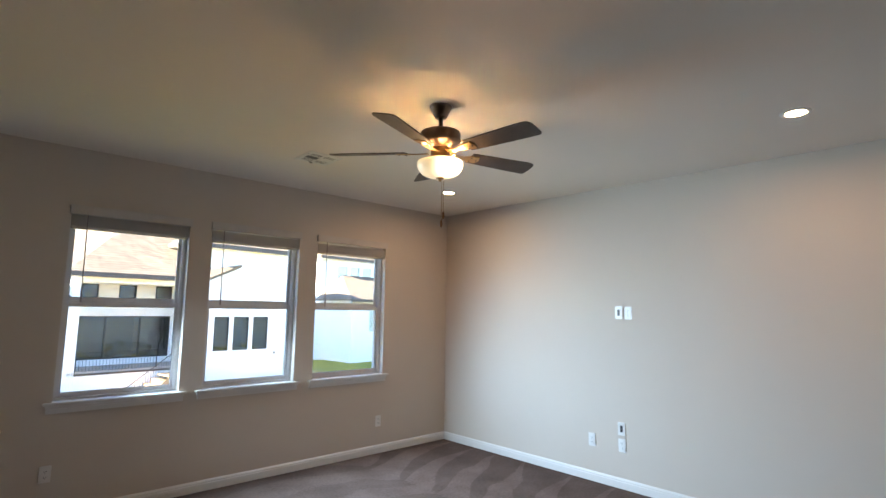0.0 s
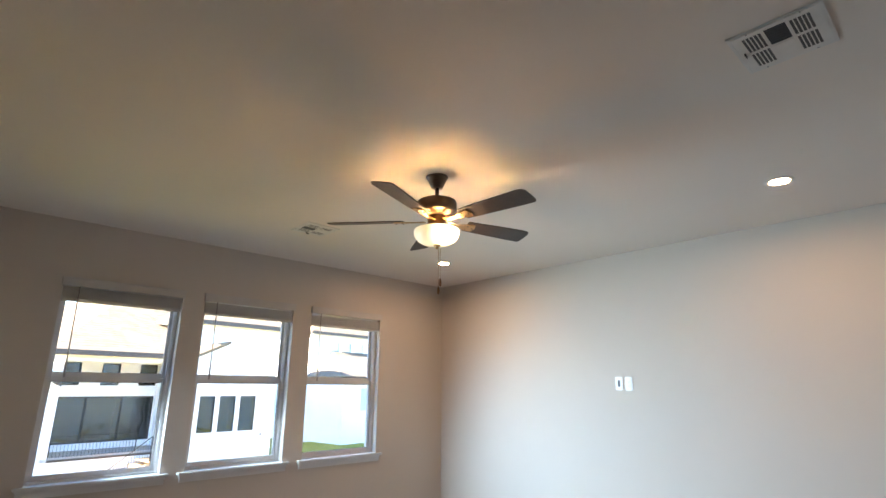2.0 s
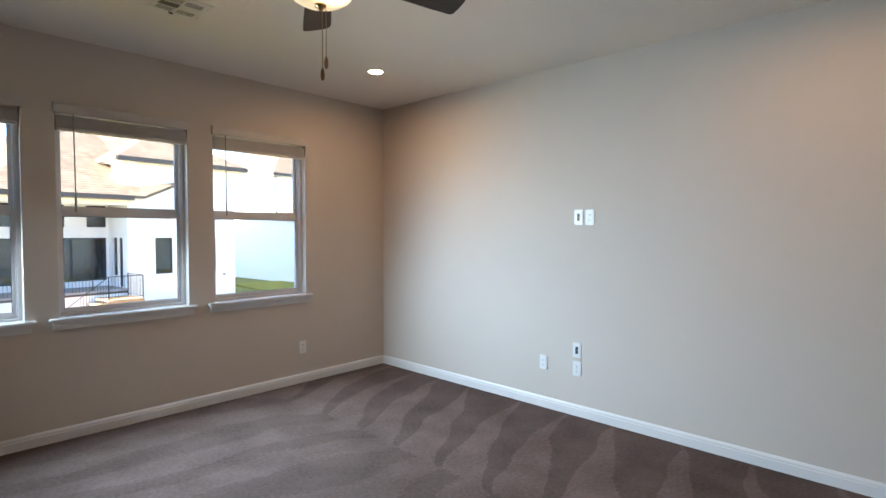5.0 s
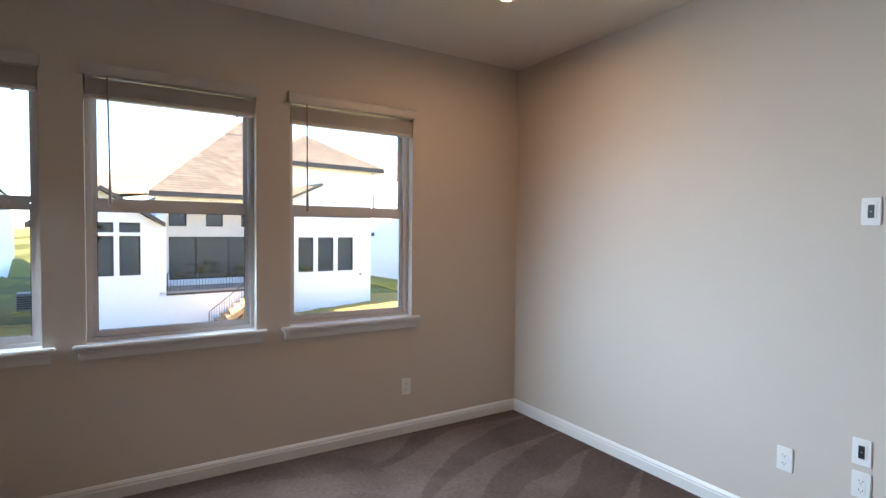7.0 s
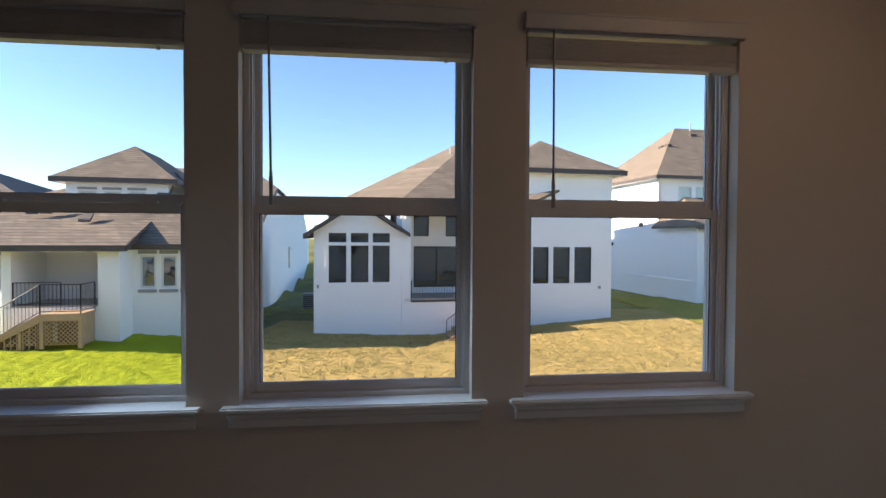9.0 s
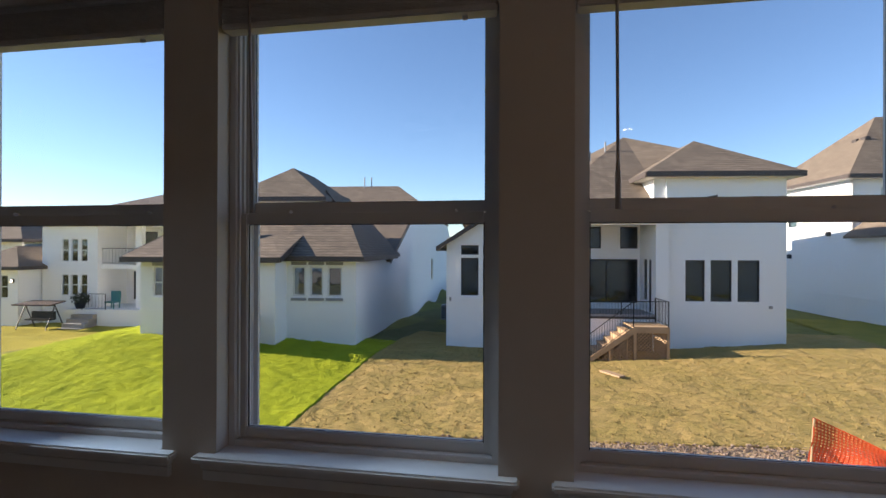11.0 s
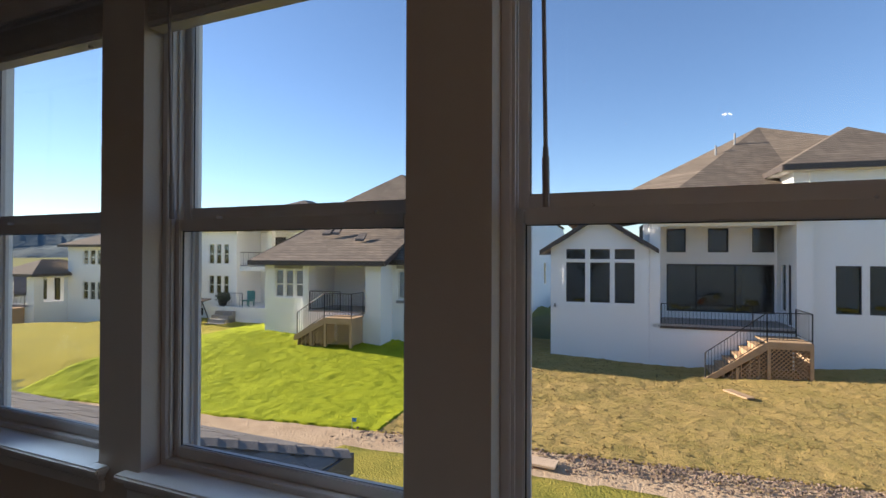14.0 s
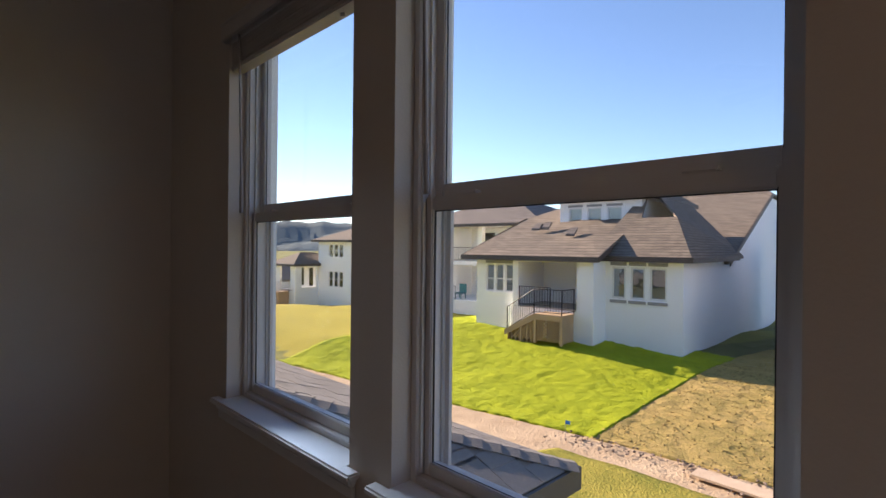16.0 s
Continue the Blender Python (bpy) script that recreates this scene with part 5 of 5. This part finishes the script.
def house_c():
    h = House("white_house", -20.0, 33.0, shift=-0.15, label="two-storey white house with a balcony and a patio")
    vf = 32.0
    cols = ((-21.3, -20.85), (-20.72, -20.27), (-20.13, -19.68))
    h.front(-22.5, -19.05, vf, ZF - 0.5, 3.0, [(a, b, z0, z1) for a, b in cols for z0, z1 in ((-1.25, 0.0), (0.75, 2.1))])
    for a, b in cols:
        for z0, z1 in ((-1.25, 0.0), (0.75, 2.1)):
            h.pane(a, b, z0, z1, vf, WHITE_FRAME, 0.05, rails=((z0 + z1) / 2,))
    h.dark(-22.2, -19.3, vf + 0.3, vf + 3, -2, 2.6)
    h.side(-22.5, vf + 0.18, 44.0, ZF - 0.5, 3.0)
    h.side(-19.23, vf + 0.18, 34.5, ZF - 0.5, 3.0)
    h.front(-19.2, -12.0, 34.5, ZF - 0.5, 3.0, [(-17.9, -17.0, 0.6, 2.6), (-18.6, -17.4, -1.7, 0.1), (-16.3, -15.4, 1.2, 2.4)])
    h.pane(-17.9, -17.0, 0.6, 2.6, 34.5, BLACK_FRAME, 0.06)
    h.pane(-18.6, -17.4, -1.7, 0.1, 34.5, BLACK_FRAME, 0.06, mull=(-18.0,))
    h.pane(-16.3, -15.4, 1.2, 2.4, 34.5, BLACK_FRAME, 0.06)
    h.dark(-19.0, -12.5, 34.8, 38, -2.0, 2.7)
    h.add("balcony", boxes((-19.2, -14.0, vf + 0.3, 34.5, 0.32, 0.58)), STUCCO)
    h.railing((-19.2, vf + 0.35, 0.58), (-14.0, vf + 0.35, 0.58), 0.95, 0.2)
    h.add("post", boxes((-16.9, -16.55, vf + 0.3, vf + 0.65, 0.58, 3.0), (-16.9, -16.55, vf + 0.3, vf + 0.65, ZF, 0.32)), STUCCO)
    h.hip(-23.0, -11.6, vf - 0.45, 44.0, 3.12, 0.41, SHINGLE_G)
    h.add("patio", boxes((-19.2, -13.0, vf - 1.0, 34.5, -3.2, -1.95)), STUCCO)
    lamp = h.add("wall_light", boxes((-22.95, -22.80, vf - 1.62, vf - 1.501, -0.42, -0.20), bevel=0.02), IRON)
    h.add("lamp_glass", boxes((-22.93, -22.82, vf - 1.64, vf - 1.625, -0.40, -0.24)), PORCH_GLOW, lamp, "lit warm lamp glass")
    pot = thing("potted_plant", h.root.matrix_world @ Matrix.Translation(Vector((-19.75, vf - 0.45, -1.95)) - h.o), "dark round shrub in a black pot", "plant")
    part("pot", lathe([(0.20, 0.0), (0.30, 0.30), (0.33, 0.33), (0.30, 0.34)], 16), IRON, pot)
    leaves = bmesh.new()
    for _ in range(420):
        d = Vector((random.gauss(0, 1), random.gauss(0, 1), random.gauss(0, 0.8))).normalized() * random.uniform(0.22, 0.5)
        q = Vector((d.x, d.y, 0.55 + d.z * 0.75))
        e1 = Vector((random.uniform(-1, 1), random.uniform(-1, 1), random.uniform(-1, 1))).normalized() * 0.07
        e2 = e1.orthogonal().normalized() * 0.03
        leaves.faces.new([leaves.verts.new(w) for w in (q - e1, q + e2, q + e1, q - e2)])
    part("foliage", leaves, LEAF, pot)
    h.add("landing_block", boxes((-20.3, -19.2, vf - 1.0, vf + 0.3, -3.4, -1.95)), STUCCO)
    for i in range(4):
        h.add("step", boxes((-19.6 + i * 0.0, -18.3, vf - 1.0 - 0.32 * (4 - i), vf - 1.0, -3.2, -2.85 + i * 0.22)), CONCRETE)
    h.railing((-19.2, vf - 1.0, -1.95), (-17.8, vf - 1.0, -1.95), 0.9, 0.2)
    # small wing
    h.front(-26.0, -22.6, vf - 1.5, ZF - 0.5, 0.35, [(-24.4, -23.9, -1.3, 0.0), (-23.7, -23.2, -1.3, 0.0), (-25.2, -24.7, -1.3, 0.0)])
    for a in (-24.4, -23.7, -25.2):
        h.pane(a, a + 0.5, -1.3, 0.0, vf - 1.5, WHITE_FRAME, 0.05, rails=(-0.65,))
    h.dark(-25.6, -22.9, vf - 1.2, vf + 1, -2, 0.2)
    h.side(-22.78, vf - 1.32, vf + 0.1, ZF - 0.5, 0.35)
    h.hip(-26.4, -22.2, vf - 1.9, 40.0, 0.5, 0.55)
    # garden swing and chair
    o = thing("garden_swing", PLAN @ pose(*(Matrix.Rotation(radians(TURN), 3, "Z") @ Vector((-20.6, 29.6, 0))).to_2d(), ground_z(-24.5, 26.4) + 0.0, 0, 0, TURN), "black garden swing seat with a red-brown canopy", "swing")
    fr = bmesh.new()
    for s in (-0.85, 0.85):
        rod(fr, (s, -0.6, 0), (s, 0, 1.25), 0.03)
        rod(fr, (s, 0.6, 0), (s, 0, 1.25), 0.03)
    rod(fr, (-0.85, 0, 1.25), (0.85, 0, 1.25), 0.03)
    part("frame", fr, IRON, o)
    part("canopy", prism(bmesh.new(), [(-1.1, -0.6, 1.28), (1.1, -0.6, 1.28), (1.0, 0.6, 1.40), (-1.0, 0.6, 1.40)], (0, 0, 0.06)), FABRIC, o)
    part("seat", boxes((-0.7, 0.7, -0.25, 0.25, 0.45, 0.52), (-0.7, 0.7, 0.2, 0.27, 0.5, 0.9), bevel=0.02), IRON, o)
    c = thing("patio_chair", h.root.matrix_world @ Matrix.Translation(Vector((-17.9, vf - 0.3, -1.95)) - h.o), "teal plastic patio chair", "chair")
    part("seat", boxes((-0.3, 0.3, -0.3, 0.3, 0.35, 0.42), bevel=0.02), TEAL, c)
    part("backrest", boxes((-0.3, 0.3, 0.26, 0.33, 0.42, 1.0), bevel=0.02), TEAL, c)
    for a in (-0.27, 0.22):
        for b in (-0.27, 0.22):
            part("leg", boxes((a, a + 0.05, b, b + 0.05, 0, 0.36)), TEAL, c)


def house_f():
    h = House("white_house", -36.0, 35.0, "two-storey white house with a corner porch")
    vf, zf = 34.7, -5.5
    cols = ((-36.2, -35.62), (-35.45, -34.87), (-34.70, -34.12))
    rows = ((-2.3, -0.85), (0.5, 1.7))
    h.front(-37.8, -26.5, vf, zf, 2.0, [(a, b, z0, z1) for a, b in cols for z0, z1 in rows])
    for a, b in cols:
        for z0, z1 in rows:
            h.pane(a, b, z0, z1, vf, WHITE_FRAME, 0.06, rails=((z0 + z1) / 2,))
    h.dark(-37.0, -33.5, vf + 0.3, vf + 3, -3, 1.9)
    h.side(-37.8, vf + 0.18, 46.0, zf, 2.0)
    h.hip(-38.3, -26.0, vf - 0.5, 46.0, 2.12, 0.42)
    # corner porch
    vp = vf - 2.6
    h.front(-41.2, -40.3, vp, zf, -0.3)
    h.front(-38.6, -38.0, vp, zf, -0.3)
    h.front(-40.3, -38.6, vp, zf, -2.55)
    h.side(-38.0, vp, vf + 0.1, zf, -0.3, [(vp + 0.7, vf - 0.3, -2.4, -0.5)])
    h.front(-41.2, -38.0, vf - 0.1, zf, -0.3, [(-40.6, -40.0, -2.4, -0.6), (-39.2, -38.5, -2.4, -0.6)])
    h.pane(-40.6, -40.0, -2.4, -0.6, vf - 0.1, BLACK_FRAME, 0.06)
    h.pane(-39.2, -38.5, -2.4, -0.6, vf - 0.1, BLACK_FRAME, 0.06)
    h.dark(-41.0, -38.2, vf + 0.12, vf + 2, -3.0, -0.4)
    h.add("porch_floor", boxes((-40.3, -38.2, vp, vf - 0.1, -2.75, -2.6)), CONCRETE)
    h.railing((-40.3, vp + 0.05, -2.55), (-38.6, vp + 0.05, -2.55), 0.9, 0.25)
    h.hip(-41.8, -37.4, vp - 0.45, vf + 3.0, -0.18, 0.5)
    deck_stairs(h, -41.0, -39.9, -38.7, vp - 1.2, vp - 0.05, -3.9, -2.75)


house_a()
house_b()
house_d()
house_c()
house_f()


# a pale commercial building and hills, far off on the left
b = thing("long_low_building", PLAN @ pose(-66, 33.5, -7.6, 0, 0, 62), "long pale building with a dark blue roof", "building")
part("wall", boxes((-14, 14, -5, 5, 0, 4.6)), STUCCO, b)
part("base_band", boxes((-14.02, 14.02, -5.05, -5.0, 0.6, 2.0)), FABRIC, b)
part("roof", prism(bmesh.new(), [(-14.5, -5.6, 4.6), (14.5, -5.6, 4.6), (14.5, 0, 7.0), (-14.5, 0, 7.0)], (0, 0, 0.15)), SHINGLE_G, b)


def hills(name, dist, base, high, a0, a1, seed, label):
    bm = bmesh.new()
    na, nr = 160, 10
    g = []
    for i in range(na + 1):
        ang = radians(a0 + (a1 - a0) * i / na)
        fade = smooth(0, 0.15, i / na) * smooth(1, 0.85, i / na)
        col = []
        for j in range(nr + 1):
            r = dist * (0.75 + 0.5 * j / nr)
            prof = math.sin(math.pi * min(1.0, j / nr * 1.25) / 2) if j / nr < 0.8 else 1 - (j / nr - 0.8)
            n = 0.55 + 0.7 * noise.noise((ang * 3, j * 0.25, seed)) + 0.05 * noise.noise((ang * 40, j * 1.7, seed + 5))
            col.append(bm.verts.new((-math.sin(ang) * r, math.cos(ang) * r, base + high * prof * max(0.1, n) * fade + 4 * noise.noise((ang * 300, j * 3.1, seed)))))
        g.append(col)
    for i in range(na):
        for j in range(nr):
            bm.faces.new((g[i][j], g[i + 1][j], g[i + 1][j + 1], g[i][j + 1])).smooth = True
    return tagged(mesh_ob(name, bm, HILL), label, "hills", kind="structure")


hills("backdrop_hills", 900, -22, 112, 20, 110, 2.0, "wooded hills in the distance")
